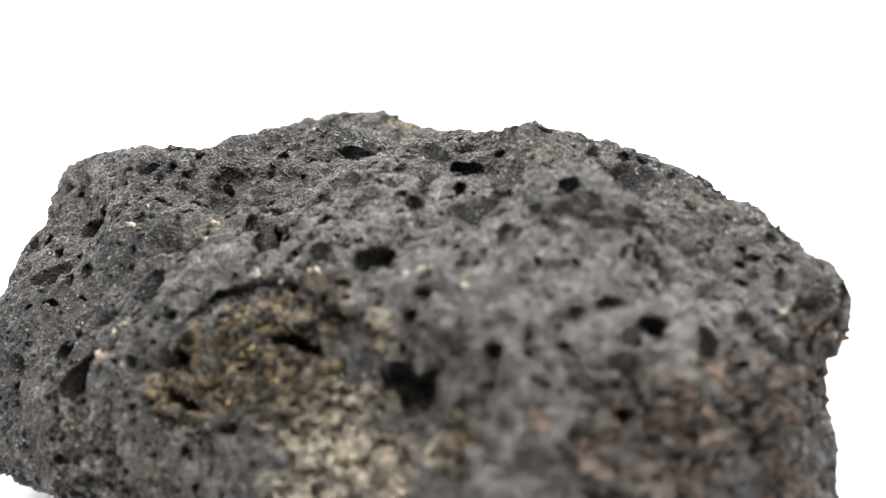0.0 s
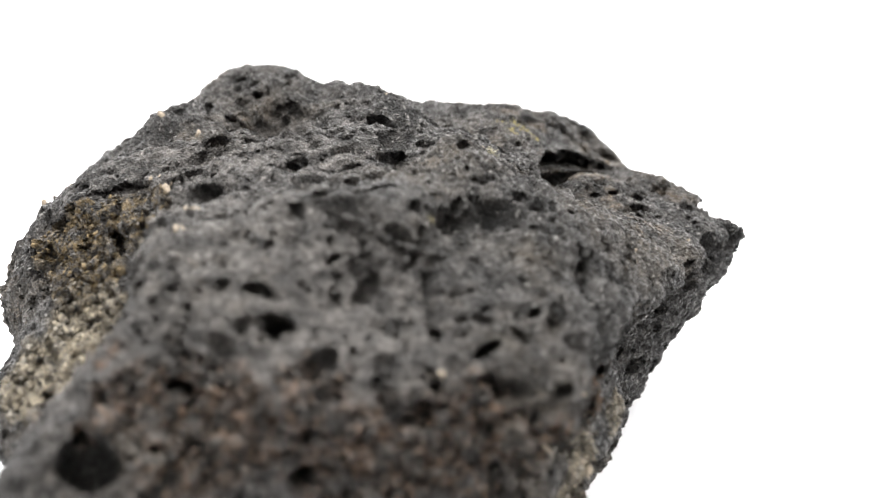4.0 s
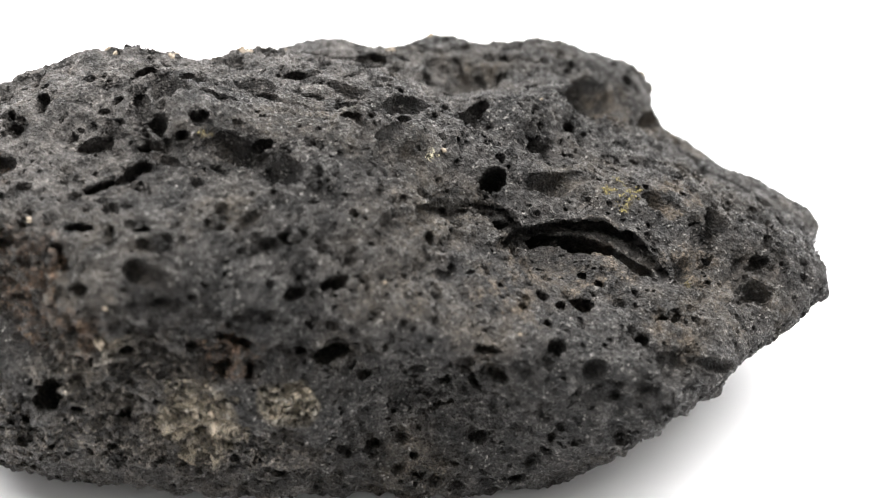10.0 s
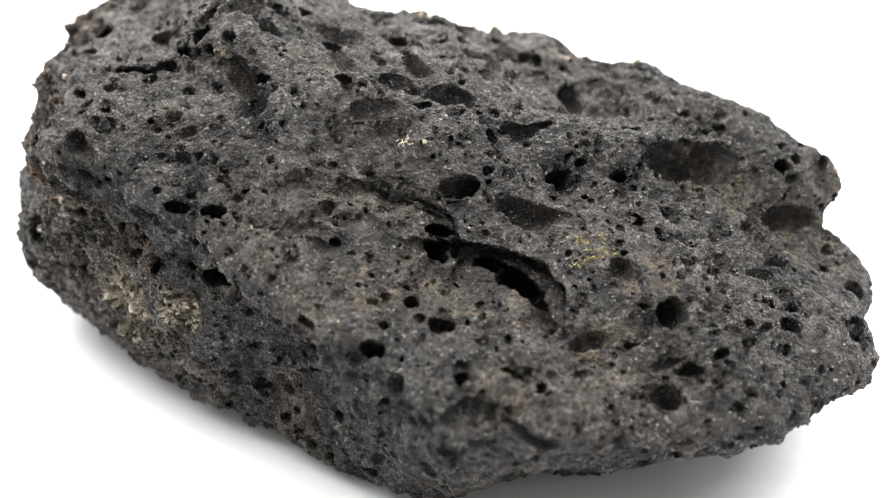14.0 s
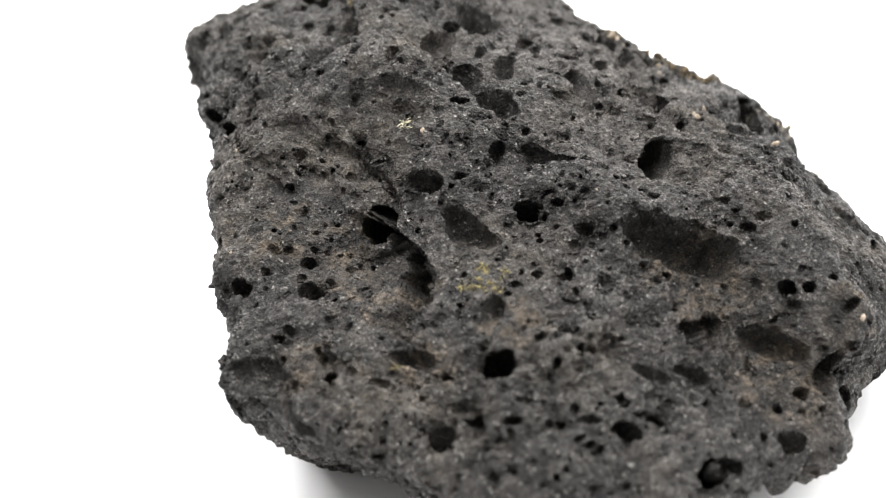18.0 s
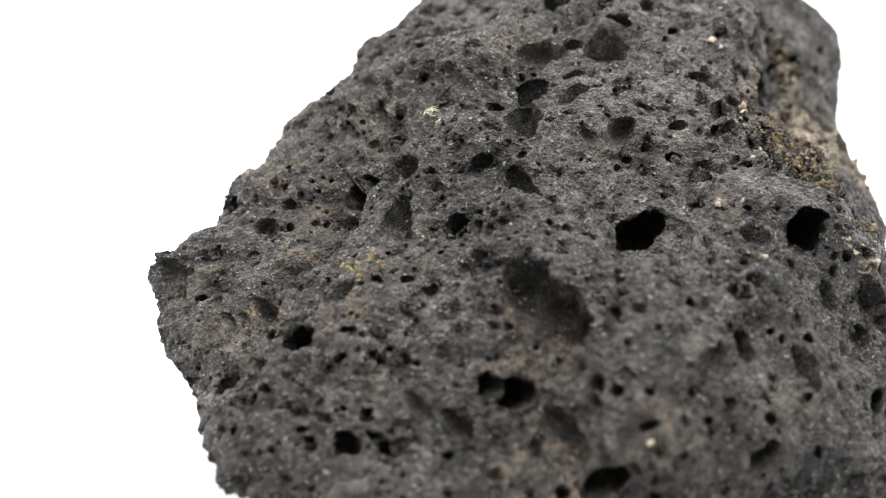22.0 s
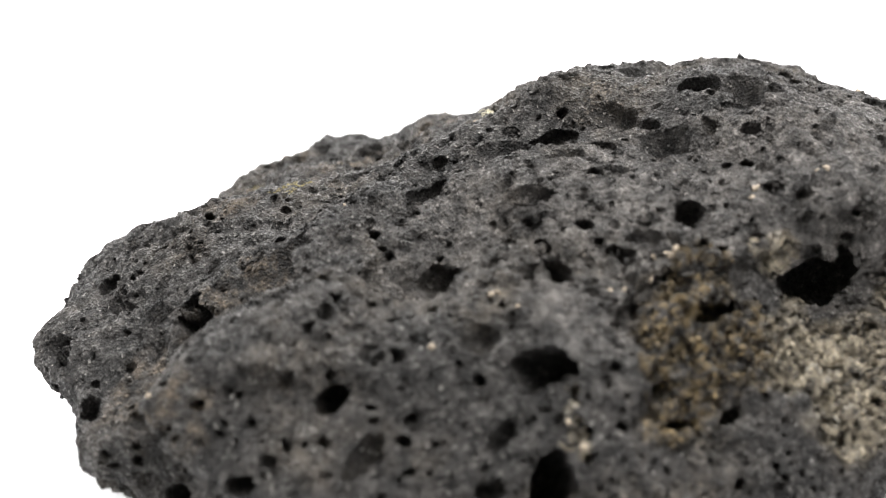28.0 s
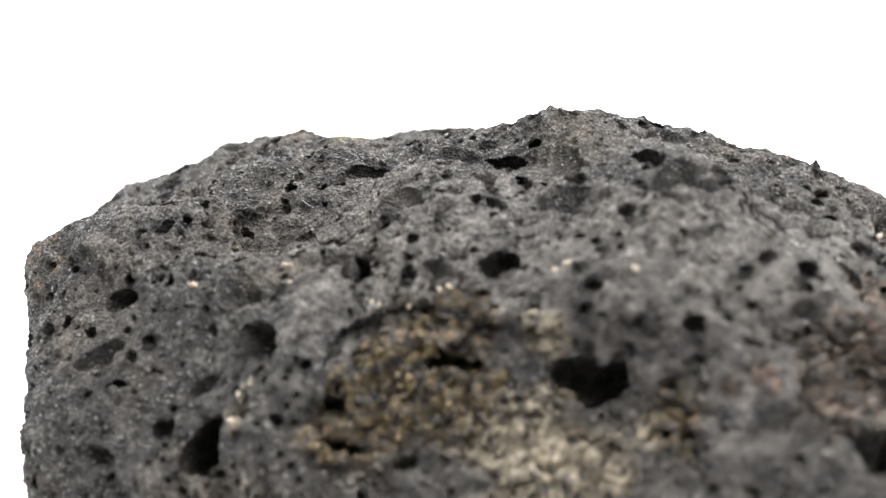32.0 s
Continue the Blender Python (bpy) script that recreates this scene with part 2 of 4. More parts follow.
def sphere_grid(n):
    """A ball of 20 * n * n triangles."""
    g = (1 + 5 ** 0.5) / 2
    v = np.array([(-1, g, 0), (1, g, 0), (-1, -g, 0), (1, -g, 0), (0, -1, g), (0, 1, g),
                  (0, -1, -g), (0, 1, -g), (g, 0, -1), (g, 0, 1), (-g, 0, -1), (-g, 0, 1)], float)
    f = np.array([(0, 11, 5), (0, 5, 1), (0, 1, 7), (0, 7, 10), (0, 10, 11), (1, 5, 9), (5, 11, 4), (11, 10, 2), (10, 7, 6), (7, 1, 8),
                  (3, 9, 4), (3, 4, 2), (3, 2, 6), (3, 6, 8), (3, 8, 9), (4, 9, 5), (2, 4, 11), (6, 2, 10), (8, 6, 7), (9, 8, 1)])
    v /= np.linalg.norm(v, axis=1)[:, None]
    i, j = np.meshgrid(np.arange(n + 1), np.arange(n + 1), indexing="ij")
    inside = i + j <= n
    number = np.full((n + 1, n + 1), -1)
    number[inside] = np.arange(inside.sum())
    wi, wj = i[inside] / n, j[inside] / n
    lower = i + j < n
    p, q = i[lower], j[lower]
    tris = [np.stack([number[p, q], number[p + 1, q], number[p, q + 1]], 1)]
    upper = i + j < n - 1
    p, q = i[upper], j[upper]
    tris.append(np.stack([number[p + 1, q], number[p + 1, q + 1], number[p, q + 1]], 1))
    tris = np.concatenate(tris)
    x = np.concatenate([v[a] + (v[b] - v[a]) * wi[:, None] + (v[c] - v[a]) * wj[:, None] for a, b, c in f])
    x /= np.linalg.norm(x, axis=1)[:, None]
    t = np.concatenate([tris + k * inside.sum() for k in range(20)])
    r = np.round((x + 2) * 1e5).astype(np.int64)
    key, first, inv = np.unique((r[:, 0] << 40) + (r[:, 1] << 20) + r[:, 2], return_index=True, return_inverse=True)
    return x[first], inv.ravel()[t]


def normals(x, f):
    n = np.cross(x[f[:, 1]] - x[f[:, 0]], x[f[:, 2]] - x[f[:, 0]])
    out = np.stack([sum(np.bincount(f[:, k], n[:, a], len(x)) for k in range(3)) for a in range(3)], 1)
    return out / np.maximum(np.linalg.norm(out, axis=1), 1e-12)[:, None]


rng = np.random.RandomState(7)
LATTICE = rng.rand(64, 64, 64).astype(np.float32) * 2 - 1


def lumps(x, size):
    """Smooth random values at the points x, with lumps of that size in mm."""
    p = x / size
    i = np.floor(p).astype(np.int64)
    w = (p - i).astype(np.float32)
    w = w * w * (3 - 2 * w)
    i0, i1 = i & 63, (i + 1) & 63
    out = 0
    for a in (0, 1):
        for b in (0, 1):
            row = (i1 if a else i0)[:, 0] * 4096 + (i1 if b else i0)[:, 1] * 64
            lo, hi = LATTICE.ravel()[row + i0[:, 2]], LATTICE.ravel()[row + i1[:, 2]]
            side = (w[:, 0] if a else 1 - w[:, 0]) * (w[:, 1] if b else 1 - w[:, 1])
            out = out + side * (lo + (hi - lo) * w[:, 2])
    return out


class Stone:
    """The stone's skin, in mm, into which pits are sunk one by one."""

    def __init__(self, level):
        d, self.f = sphere_grid(level)
        d = d * np.array((1, 1, 0.5)) + np.array((0, 0, 0.12))
        d /= np.linalg.norm(d, axis=1)[:, None]
        self.x = HEART + d * stone_radius(d)[:, None]
        self.n = normals(self.x, self.f)
        self.x = self.x + self.n * (0.4 + 0.6 * lumps(self.x, 7.0) + 0.35 * lumps(self.x + 31, 3.1) - 0.35 * abs(lumps(self.x + 41, 4.3)))[:, None]
        self.n = normals(self.x, self.f)
        self.rough = 0.9 * lumps(self.x, 2.2) + 0.5 * lumps(self.x + 17, 1.0)
        self.tints = {k: np.zeros(len(self.x), np.float32) for k in ("ash", "ochre", "pale", "rust", "dust", "lichen", "rubble")}
        self.cell = 2.0
        g = np.floor(self.x / self.cell).astype(np.int64) + 64
        key = (g[:, 0] * 128 + g[:, 1]) * 128 + g[:, 2]
        self.order = np.argsort(key, kind="stable")
        self.keys = key[self.order]
        self.sunk = np.zeros(len(self.x), np.float32)
        self.down = np.zeros((len(self.x), 3), np.float32)

    def spots(self, count):
        """Points strewn evenly over the skin."""
        a, b, c = (self.x[self.f[:, k]] for k in range(3))
        area = np.cumsum(np.linalg.norm(np.cross(b - a, c - a), axis=1))
        t = np.searchsorted(area, rng.rand(count) * area[-1])
        return (a[t] + b[t] + c[t]) / 3

    def near(self, p, r):
        lo, hi = np.floor((p - r) / self.cell).astype(int) + 64, np.floor((p + r) / self.cell).astype(int) + 64
        out = []
        for a in range(lo[0], hi[0] + 1):
            for b in range(lo[1], hi[1] + 1):
                k = (a * 128 + b) * 128
                i, j = np.searchsorted(self.keys, (k + lo[2], k + hi[2] + 1))
                if j > i:
                    out.append(self.order[i:j])
        return np.concatenate(out) if out else np.zeros(0, int)

    def pit(self, p, r, deep=1.2, across=None, wide=1.0, edge=0.3, shy=False):
        """A gas hole at p: half-length r along across, half-width r * wide, deep * (smaller half) down; open bowls are drawn out one way."""
        p = np.array(p, float)
        ids = self.near(p, r * 1.3 + 1.5)
        if len(ids) < 3:
            return
        p = self.x[ids[((self.x[ids] - p) ** 2).sum(1).argmin()]]
        ids = self.near(p, r * 1.3)
        if len(ids) < 3:
            return
        v = self.x[ids] - p
        far = (v * v).sum(1)
        close = far < (r * 1.3) ** 2
        if (self.sunk[ids[close]] > 0.02).any() if shy else (self.sunk[ids[far < r * r * wide]] > 0.02).mean() > 0.3:
            return
        n = self.n[ids[close]].mean(0) if close.any() else self.n[ids].mean(0)
        n = n / np.linalg.norm(n)
        a = np.array(across if across is not None else (0.3, 0.9, 0.1), float)
        a = a - n * (a @ n)
        a /= np.linalg.norm(a)
        b = np.cross(n, a)
        ea, eb = v @ a / r, v @ b / (r * wide)
        u = np.hypot(ea, eb) * (1 + edge * self.rough[ids])
        ok = (u < 1) & (self.n[ids] @ n > 0.1) & (abs(v @ n) < 1.5 * r) & (self.sunk[ids] < 0.02)
        ids, u, ea, eb = ids[ok], np.maximum(u[ok], 1e-3), ea[ok], eb[ok]
        small = r * min(1.0, wide)
        if deep > 0.85:
            # a bubble that widens under its rim
            rim = radians(58)
            phi = rim + (math.pi - rim) * (1 - u) ** 0.8
            out, drop = np.sin(phi) / math.sin(rim), 2.0 * deep ** 1.4 * small * (math.cos(rim) - np.cos(phi)) / math.sin(rim)
            slip = out / u - 1
        else:
            drop, slip = 2.35 * deep * small * (1 - u ** 3) ** 0.75 * (1 - 0.6 * (ea * a[1] + eb * b[1])), 0 * u
        self.sunk[ids] = drop + 0.02
        way = (a * rng.uniform(-0.5, 0.5) + b * rng.uniform(-0.5, 0.5)) * (deep > 0.85) - n
        self.down[ids] += (slip * ea * r)[:, None] * a + (slip * eb * r * wide)[:, None] * b + drop[:, None] * way

    def cave(self, line, r, deep, lean=(0, 0, 0)):
        """A long hole that follows a bent line, widens under its lip and runs aslant by lean."""
        line = np.array(line, float)
        mid = line.mean(0)
        ids = self.near(mid, np.linalg.norm(line - mid, axis=1).max() + r * 1.4)
        v = self.x[ids]
        best, foot = np.full(len(ids), 1e9), np.zeros((len(ids), 3))
        for p, q in zip(line[:-1], line[1:]):
            k = np.clip((v - p) @ (q - p) / ((q - p) @ (q - p)), 0, 1)
            f = p + k[:, None] * (q - p)
            dist = np.linalg.norm(v - f, axis=1)
            new_best = dist < best
            best[new_best], foot[new_best] = dist[new_best], f[new_best]
        u = best / r * (1 + 0.25 * self.rough[ids])
        n = self.n[ids[u < 1]].mean(0)
        n /= np.linalg.norm(n)
        ok = (u < 1) & (self.n[ids] @ n > 0.0) & (self.sunk[ids] < 0.02)
        ids, u, e = ids[ok], np.maximum(u[ok], 1e-3), (v - foot)[ok]
        e -= (e @ n)[:, None] * n
        rim = radians(55)
        phi = rim + (math.pi - rim) * (1 - u) ** 0.8
        out, drop = np.sin(phi) / math.sin(rim), 1.4 * deep * r * (math.cos(rim) - np.cos(phi)) / math.sin(rim)
        self.sunk[ids] = drop + 0.02
        self.down[ids] += (out / u - 1)[:, None] * e + drop[:, None] * (np.array(lean) - n)

    def tint(self, kind, p, r):
        """A crust or stain of one kind round p, with a ragged edge."""
        ids = self.near(np.array(p), r)
        u = np.linalg.norm(self.x[ids] - p, axis=1) / r * (1 + 0.3 * self.rough[ids])
        self.tints[kind][ids] = np.maximum(self.tints[kind][ids], np.clip(1.6 * (1 - u), 0, 1))

    def dish(self, p, r, deep, across, wide):
        """A shallow smooth hollow."""
        p = np.array(p, float)
        ids = self.near(p, r)
        if len(ids) < 3:
            return
        v = self.x[ids] - p
        n = self.n[ids[(v * v).sum(1).argmin()]]
        a = np.array(across, float)
        a = a - n * (a @ n)
        a /= np.linalg.norm(a)
        b = np.cross(n, a)
        u = np.hypot(v @ a / r, v @ b / (r * wide)) * (1 + 0.1 * self.rough[ids])
        ok = (u < 1) & (self.n[ids] @ n > 0.1)
        ids, u = ids[ok], u[ok]
        drop = deep * r * wide * (np.minimum(1, 1.5 * (1 - u ** 2)) ** 1.5 if deep < 0.4 else 1.25 * (1 - u ** 3))
        self.x[ids] -= drop[:, None] * n

    def scoop(self, p, r, drop, toward, wide):
        """A hollow whose floor sinks towards one steep wall."""
        p = np.array(p, float)
        ids = self.near(p, r * max(1.0, wide))
        v = self.x[ids] - p
        n = self.n[ids[(v * v).sum(1) < r * r * 0.3]].mean(0)
        n /= np.linalg.norm(n)
        a = np.array(toward, float)
        a = a - n * (a @ n)
        a /= np.linalg.norm(a)
        e, o = v @ a / r, v @ np.cross(n, a) / (r * wide)
        u = np.hypot(e, o) * (1 + 0.15 * self.rough[ids])
        ok = (u < 1) & (self.n[ids] @ n > 0.1)
        ids, u, e = ids[ok], u[ok], e[ok]
        self.x[ids] -= (drop * np.minimum(1, 4 * (1 - u ** 2)) * np.clip(0.5 + 0.6 * e, 0, 1))[:, None] * n

    def ledge(self, line, drops, side, reach, under):
        """A steep lip along a bent line: the floor on that side sinks, most at the lip and partly beneath it."""
        line = np.array(line, float)
        mid = line.mean(0)
        ids = self.near(mid, np.linalg.norm(line - mid, axis=1).max() + reach)
        v = self.x[ids]
        n = self.n[ids[((v - mid) ** 2).sum(1) < (0.6 * reach) ** 2]].mean(0)
        n /= np.linalg.norm(n)
        far, s, deep, out, way = (np.full(len(ids), 1e9), np.zeros(len(ids)), np.zeros(len(ids)), np.zeros(len(ids)), np.zeros((len(ids), 3)))
        for p, q, a, b in zip(line[:-1], line[1:], drops[:-1], drops[1:]):
            along = q - p
            g = np.cross(n, along)
            g *= math.copysign(1 / np.linalg.norm(g), g @ np.array(side))
            k = (v - p) @ along / (along @ along)
            kc = np.clip(k, 0, 1)
            e = v - p - kc[:, None] * along
            e -= (e @ n)[:, None] * n
            dist = np.linalg.norm(e, axis=1)
            best = dist < far
            far[best] = dist[best]
            s[best] = (dist * np.sign(e @ g))[best]
            deep[best] = (a + (b - a) * kc)[best]
            out[best] = (abs(k - kc) * np.linalg.norm(along))[best]
            way[best] = g
        s = s + 0.22 * self.rough[ids]
        w = np.clip(1 - s / reach, 0, 1) * (s > 0) * (self.n[ids] @ n > 0) * np.exp(-(out / (0.3 * reach)) ** 2) * (abs((v - mid) @ n) < 1.5 * reach)
        self.x[ids] -= (deep * w ** 1.5)[:, None] * n + (under * deep * w ** 4)[:, None] * way

    def settle(self):
        self.n = normals(self.x, self.f)

    def finish(self, name, mat, parent):
        x = self.x + self.down
        n = normals(x, self.f)
        calm = 1 - 0.75 * np.clip(self.sunk / 0.4, 0, 1)
        fine = 0.3 * lumps(x, 1.5) + 0.2 * lumps(x + 9, 0.7) + 0.14 * lumps(x + 5, 0.38)
        crumb = np.clip(1.3 * self.tints["ochre"] + 1.1 * self.tints["pale"] + 0.8 * self.tints["rust"] + 0.65 * self.tints["rubble"], 0, 1.3)
        billow = 2.3 * abs(lumps(x + 3, 2.6)) + 1.3 * abs(lumps(x + 13, 1.1)) + 0.6 * abs(lumps(x + 23, 0.5)) - 1.9
        rugged = (0.24 * np.clip(2.5 * lumps(x + 51, 11.0) + 0.3, 0, 1) + 0.33 * np.clip(0.5 - 2 * n[:, 2], 0, 1)) * calm
        x = x + n * (calm * fine + np.maximum(crumb, rugged) * billow)[:, None]
        # How far the fine relief stands up; the material turns paler there.
        self.tints["raised"] = np.clip(0.5 + 1.2 * calm * fine, 0, 1).astype(np.float32)
        x[:, 2] = np.maximum(x[:, 2], -LIFT)
        x = (x + np.array((0, 0, LIFT))) * SIZE
        me = bpy.data.meshes.new(name)
        me.vertices.add(len(x))
        me.vertices.foreach_set("co", x.astype(np.float32).ravel())
        me.loops.add(len(self.f) * 3)
        me.loops.foreach_set("vertex_index", self.f.astype(np.int32).ravel())
        me.polygons.add(len(self.f))
        me.polygons.foreach_set("loop_start", np.arange(0, len(self.f) * 3, 3, dtype=np.int32))
        me.polygons.foreach_set("use_smooth", np.ones(len(self.f), bool))
        me.update()
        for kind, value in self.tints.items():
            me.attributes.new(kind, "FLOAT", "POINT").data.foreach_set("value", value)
        me.materials.append(mat)
        ob = new(name, me)
        ob.parent = parent
        self.done = x
        return ob


def part(name, bm, mat, parent, label=""):
    me = bpy.data.meshes.new(name)
    bm.to_mesh(me)
    bm.free()
    me.materials.append(mat)
    ob = new(name, me)
    ob.parent = parent
    return tagged(ob, label)


# ---- the white sweep ----
def sweep():
    bm = bmesh.new()
    line = [(-1.2, 0.0), (0.9, 0.0)]
    line += [(0.9 + 0.6 * math.sin(a), 0.6 - 0.6 * math.cos(a)) for a in [radians(10 * k) for k in range(1, 10)]] + [(1.5, 2.4)]
    left = [bm.verts.new((-1.6, y, z)) for y, z in line]
    right = [bm.verts.new((1.6, y, z)) for y, z in line]
    for k in range(len(line) - 1):
        bm.faces.new((left[k], right[k], right[k + 1], left[k + 1])).smooth = True
    me = bpy.data.meshes.new("backdrop")
    bm.to_mesh(me)
    me.materials.append(PAPER)
    return tagged(new("backdrop", me), "seamless white paper sweep under the stone", "backdrop", kind="structure")


sweep()

# ---- the lava stone ----
rock = tagged(new("lava_rock"), "dark grey porous lava stone riddled with gas holes", "rock")
stone = Stone(360)


def named_pits(s):
    # broad hollows first
    s.dish((-28.3, 12.3, 6.3), 6.19, 0.16, (-0.93, -0.32, -0.18), 0.64)
    s.dish((-7.4, 21.2, 7.3), 2.67, 0.35, (0.02, -0.94, 0.35), 0.55)
    s.dish((15.0, 27.5, 1.1), 3.46, 0.45, (-0.99, 0.09, 0.05), 0.54)
    s.dish((16.2, -18.7, 18.6), 3.74, 0.3, (-0.60, 0.80, 0.06), 0.57)
    s.dish((18.6, 4.7, 10.6), 4.67, 0.3, (-0.82, 0.52, -0.26), 0.36)
    s.dish((16.6, -0.4, 13.9), 4.10, 0.4, (-0.81, 0.54, -0.25), 0.30)
    s.dish((15.0, 28.0, 0.7), 3.78, 0.4, (-0.96, 0.28, -0.06), 0.47)
    s.dish((20.1, 19.3, 1.5), 2.09, 0.4, (-0.30, 0.94, -0.15), 0.62)
    s.dish((-40.8, 0.9, 7.4), 2.85, 0.4, (0.00, -1.00, -0.04), 0.76)
    s.dish((-27.2, -16.7, 11.7), 2.93, 0.3, (-0.18, 0.98, 0.11), 0.43)
    s.dish((-28.8, -16.4, 11.2), 2.64, 0.35, (-0.63, 0.77, 0.02), 0.46)
    s.dish((-23.7, -3.1, 11.8), 2.85, 0.45, (-0.59, -0.80, -0.12), 0.58)
    s.dish((-23.0, -4.3, 11.5), 4.47, 0.35, (-0.96, -0.27, 0.05), 0.79)
    s.dish((6.5, -57.6, 12.9), 3.62, 0.5, (-0.78, 0.58, -0.25), 0.61)
    s.dish((18.6, -0.4, 13.6), 3.91, 0.25, (-0.92, 0.40, -0.02), 0.45)
    s.dish((-2.4, 3.6, 13.2), 2.37, 0.2, (-0.94, 0.16, -0.29), 0.46)
    s.dish((9.2, -3.8, 17.0), 4.74, 0.25, (-1.00, 0.07, -0.03), 0.53)
    s.dish((-22.8, -6.6, 11.5), 4.7, 0.42, (-0.80, -0.58, 0.04), 0.8)
    s.dish((-17.3, -20.8, 14.2), 2.24, 0.2, (-0.13, -0.99, 0.06), 0.81)
    s.scoop((16.5, 8.3, 8.7), 6.39, 0.9, (-0.60, -0.69, 0.41), 1.3)
    # steep lips over sunken floors
    s.ledge([(9.7, 1.2, 12.1), (6.5, 3.9, 11.2), (4.3, 6.9, 9.8), (4.9, 8.4, 8.2), (1.4, 12.2, 8.0), (-0.8, 15.8, 7.4), (-0.9, 19.1, 6.2), (1.4, 22.9, 4.3)], (0.2, 1.0, 1.8, 3.4, 3.6, 4.4, 4.2, 1.4), (0.82, 0.28, -0.50), 6.4, 1.0)
    s.ledge([(13.2, -0.1, 13.7), (9.5, 1.6, 11.9), (5.5, 5.5, 10.6)], (0.8, 0.9, 0.7), (0.56, 0.78, -0.26), 5.0, 0.2)
    s.ledge([(36.5, -29.3, 8.0), (34.5, -21.7, 6.3), (32.7, -16.6, 8.4), (31.7, -11.0, 8.8)], (0.8, 1.3, 1.2, 0.6), (-0.23, -0.06, -0.97), 6.3, 0.5)
    s.ledge([(-25.4, -29.7, 10.7), (-23.0, -27.2, 12.3), (-17.4, -28.2, 14.2), (-12.3, -31.9, 15.2), (-8.5, -36.6, 13.3), (-3.8, -41.0, 14.3), (-3.1, -43.0, 9.7)], (0.5, 1.2, 0.8, 1.5, 0.7, 1.2, 0.6), (-0.45, -0.60, -0.66), 6.9, 0.2)
    s.ledge([(36.5, -26.2, 6.5), (33.4, -18.0, 7.6), (31.5, -11.2, 8.1)], (0.6, 1.1, 0.7), (-0.19, -0.39, -0.90), 6.2, 0.4)
    s.settle()
    # long holes
    s.cave([(25.4, -30.5, 16.7), (23.2, -28.2, 17.1), (20.9, -26.5, 17.7)], 0.67, 1.2, (-0.67, -0.74, 0))
    s.cave([(1.7, 13.5, 4.6), (1.6, 16.6, 3.8), (2.1, 19.3, 2.9), (3.1, 21.0, 2.1)], 1.82, 1.5, (-0.89, -0.45, 0))
    s.cave([(6.2, 6.5, 6.7), (2.4, 10.1, 5.5), (1.8, 12.9, 5.2)], 0.91, 1.3, (-0.89, -0.45, 0))
    # broad upper face
    # crusted side
    s.pit((-29.6, -22.8, 10.0), 3.34, 1.25, (-0.25, 0.93, -0.27), 0.63)
    s.pit((-36.4, -27.3, 2.3), 2.66, 1.25, (-0.45, -0.40, -0.80), 0.84)
    s.pit((-38.5, -5.5, 6.5), 1.82, 1.2, (-0.77, 0.52, -0.37), 0.70)
    s.pit((-42.3, -10.5, 3.9), 3.13, 0.84, (-0.85, 0.26, -0.46), 0.38)
    s.pit((-35.2, -21.0, 5.1), 1.97, 0.8, (-0.73, 0.38, -0.57), 0.47)
    s.pit((-34.5, -10.4, 10.5), 0.98, 1.1, (-0.15, -0.97, -0.18), 0.67)
    s.pit((-32.3, -17.6, 8.4), 0.73, 1.1, (-0.15, -0.82, -0.55), 0.84)
    s.pit((-39.0, -21.9, 1.7), 1.38, 0.9, (-0.45, 0.88, -0.17), 0.63)
    s.pit((-44.8, -18.5, -2.0), 1.40, 1, (-0.63, 0.76, -0.17), 0.53)
    s.pit((-21.0, -7.2, 11.3), 2.45, 1.15, (-0.14, -0.97, 0.21), 0.82)
    s.pit((-29.2, -16.1, 11.1), 2.44, 0.35, (-0.48, 0.87, 0.14), 0.89)
    s.pit((-11.1, -13.0, 16.7), 2.93, 0.84, (-0.39, 0.89, -0.23), 0.39)
    s.pit((-18.6, -19.7, 13.7), 1.49, 1.1, (-0.60, -0.80, -0.08), 0.85)
    s.pit((-7.6, -28.6, 17.0), 2.14, 1.1, (-0.99, 0.05, 0.11), 0.64)
    s.pit((-3.9, -41.2, 10.6), 4.1, 0.95, (-0.63, 0.75, -0.22), 0.58)
    s.pit((-15.8, -34.7, 11.6), 3.40, 0.95, (-0.86, 0.51, 0.01), 0.43)
    s.pit((-20.9, -34.4, 8.7), 1.54, 1, (-0.86, 0.51, 0.01), 0.50)
    s.pit((-25.6, -35.2, 5.2), 1.79, 0.84, (-0.92, 0.37, 0.16), 0.85)
    s.pit((-21.1, -38.2, 4.0), 1.13, 1, (-0.77, 0.63, -0.10), 0.72)
    s.pit((3.4, -46.4, 17.8), 1.24, 1, (-0.89, 0.46, 0.01), 0.59)
    s.pit((-0.6, -43.8, 17.3), 0.81, 1, (-0.76, 0.64, -0.11), 0.83)
    s.pit((-15.8, -29.6, 14.6), 0.75, 1, (-0.63, 0.77, -0.08), 0.71)
    s.pit((-7.3, -35.9, 15.8), 0.70, 1, (-0.61, 0.78, -0.14), 0.69)
    s.pit((-43.1, 6.3, 5.2), 0.61, 1, (-0.45, 0.89, 0.03), 0.92)
    s.pit((-40.3, -0.6, 7.7), 1.33, 0.8, (-0.69, 0.52, -0.51), 0.50)
    s.pit((-34.7, -7.4, 10.6), 0.80, 0.9, (-0.41, 0.90, -0.14), 0.58)
    s.pit((-9.7, -1.0, 13.0), 2.99, 0.9, (-0.99, 0.13, -0.02), 0.36)
    s.pit((0.6, -10.7, 16.8), 2.51, 0.9, (-0.45, 0.89, -0.10), 0.54)
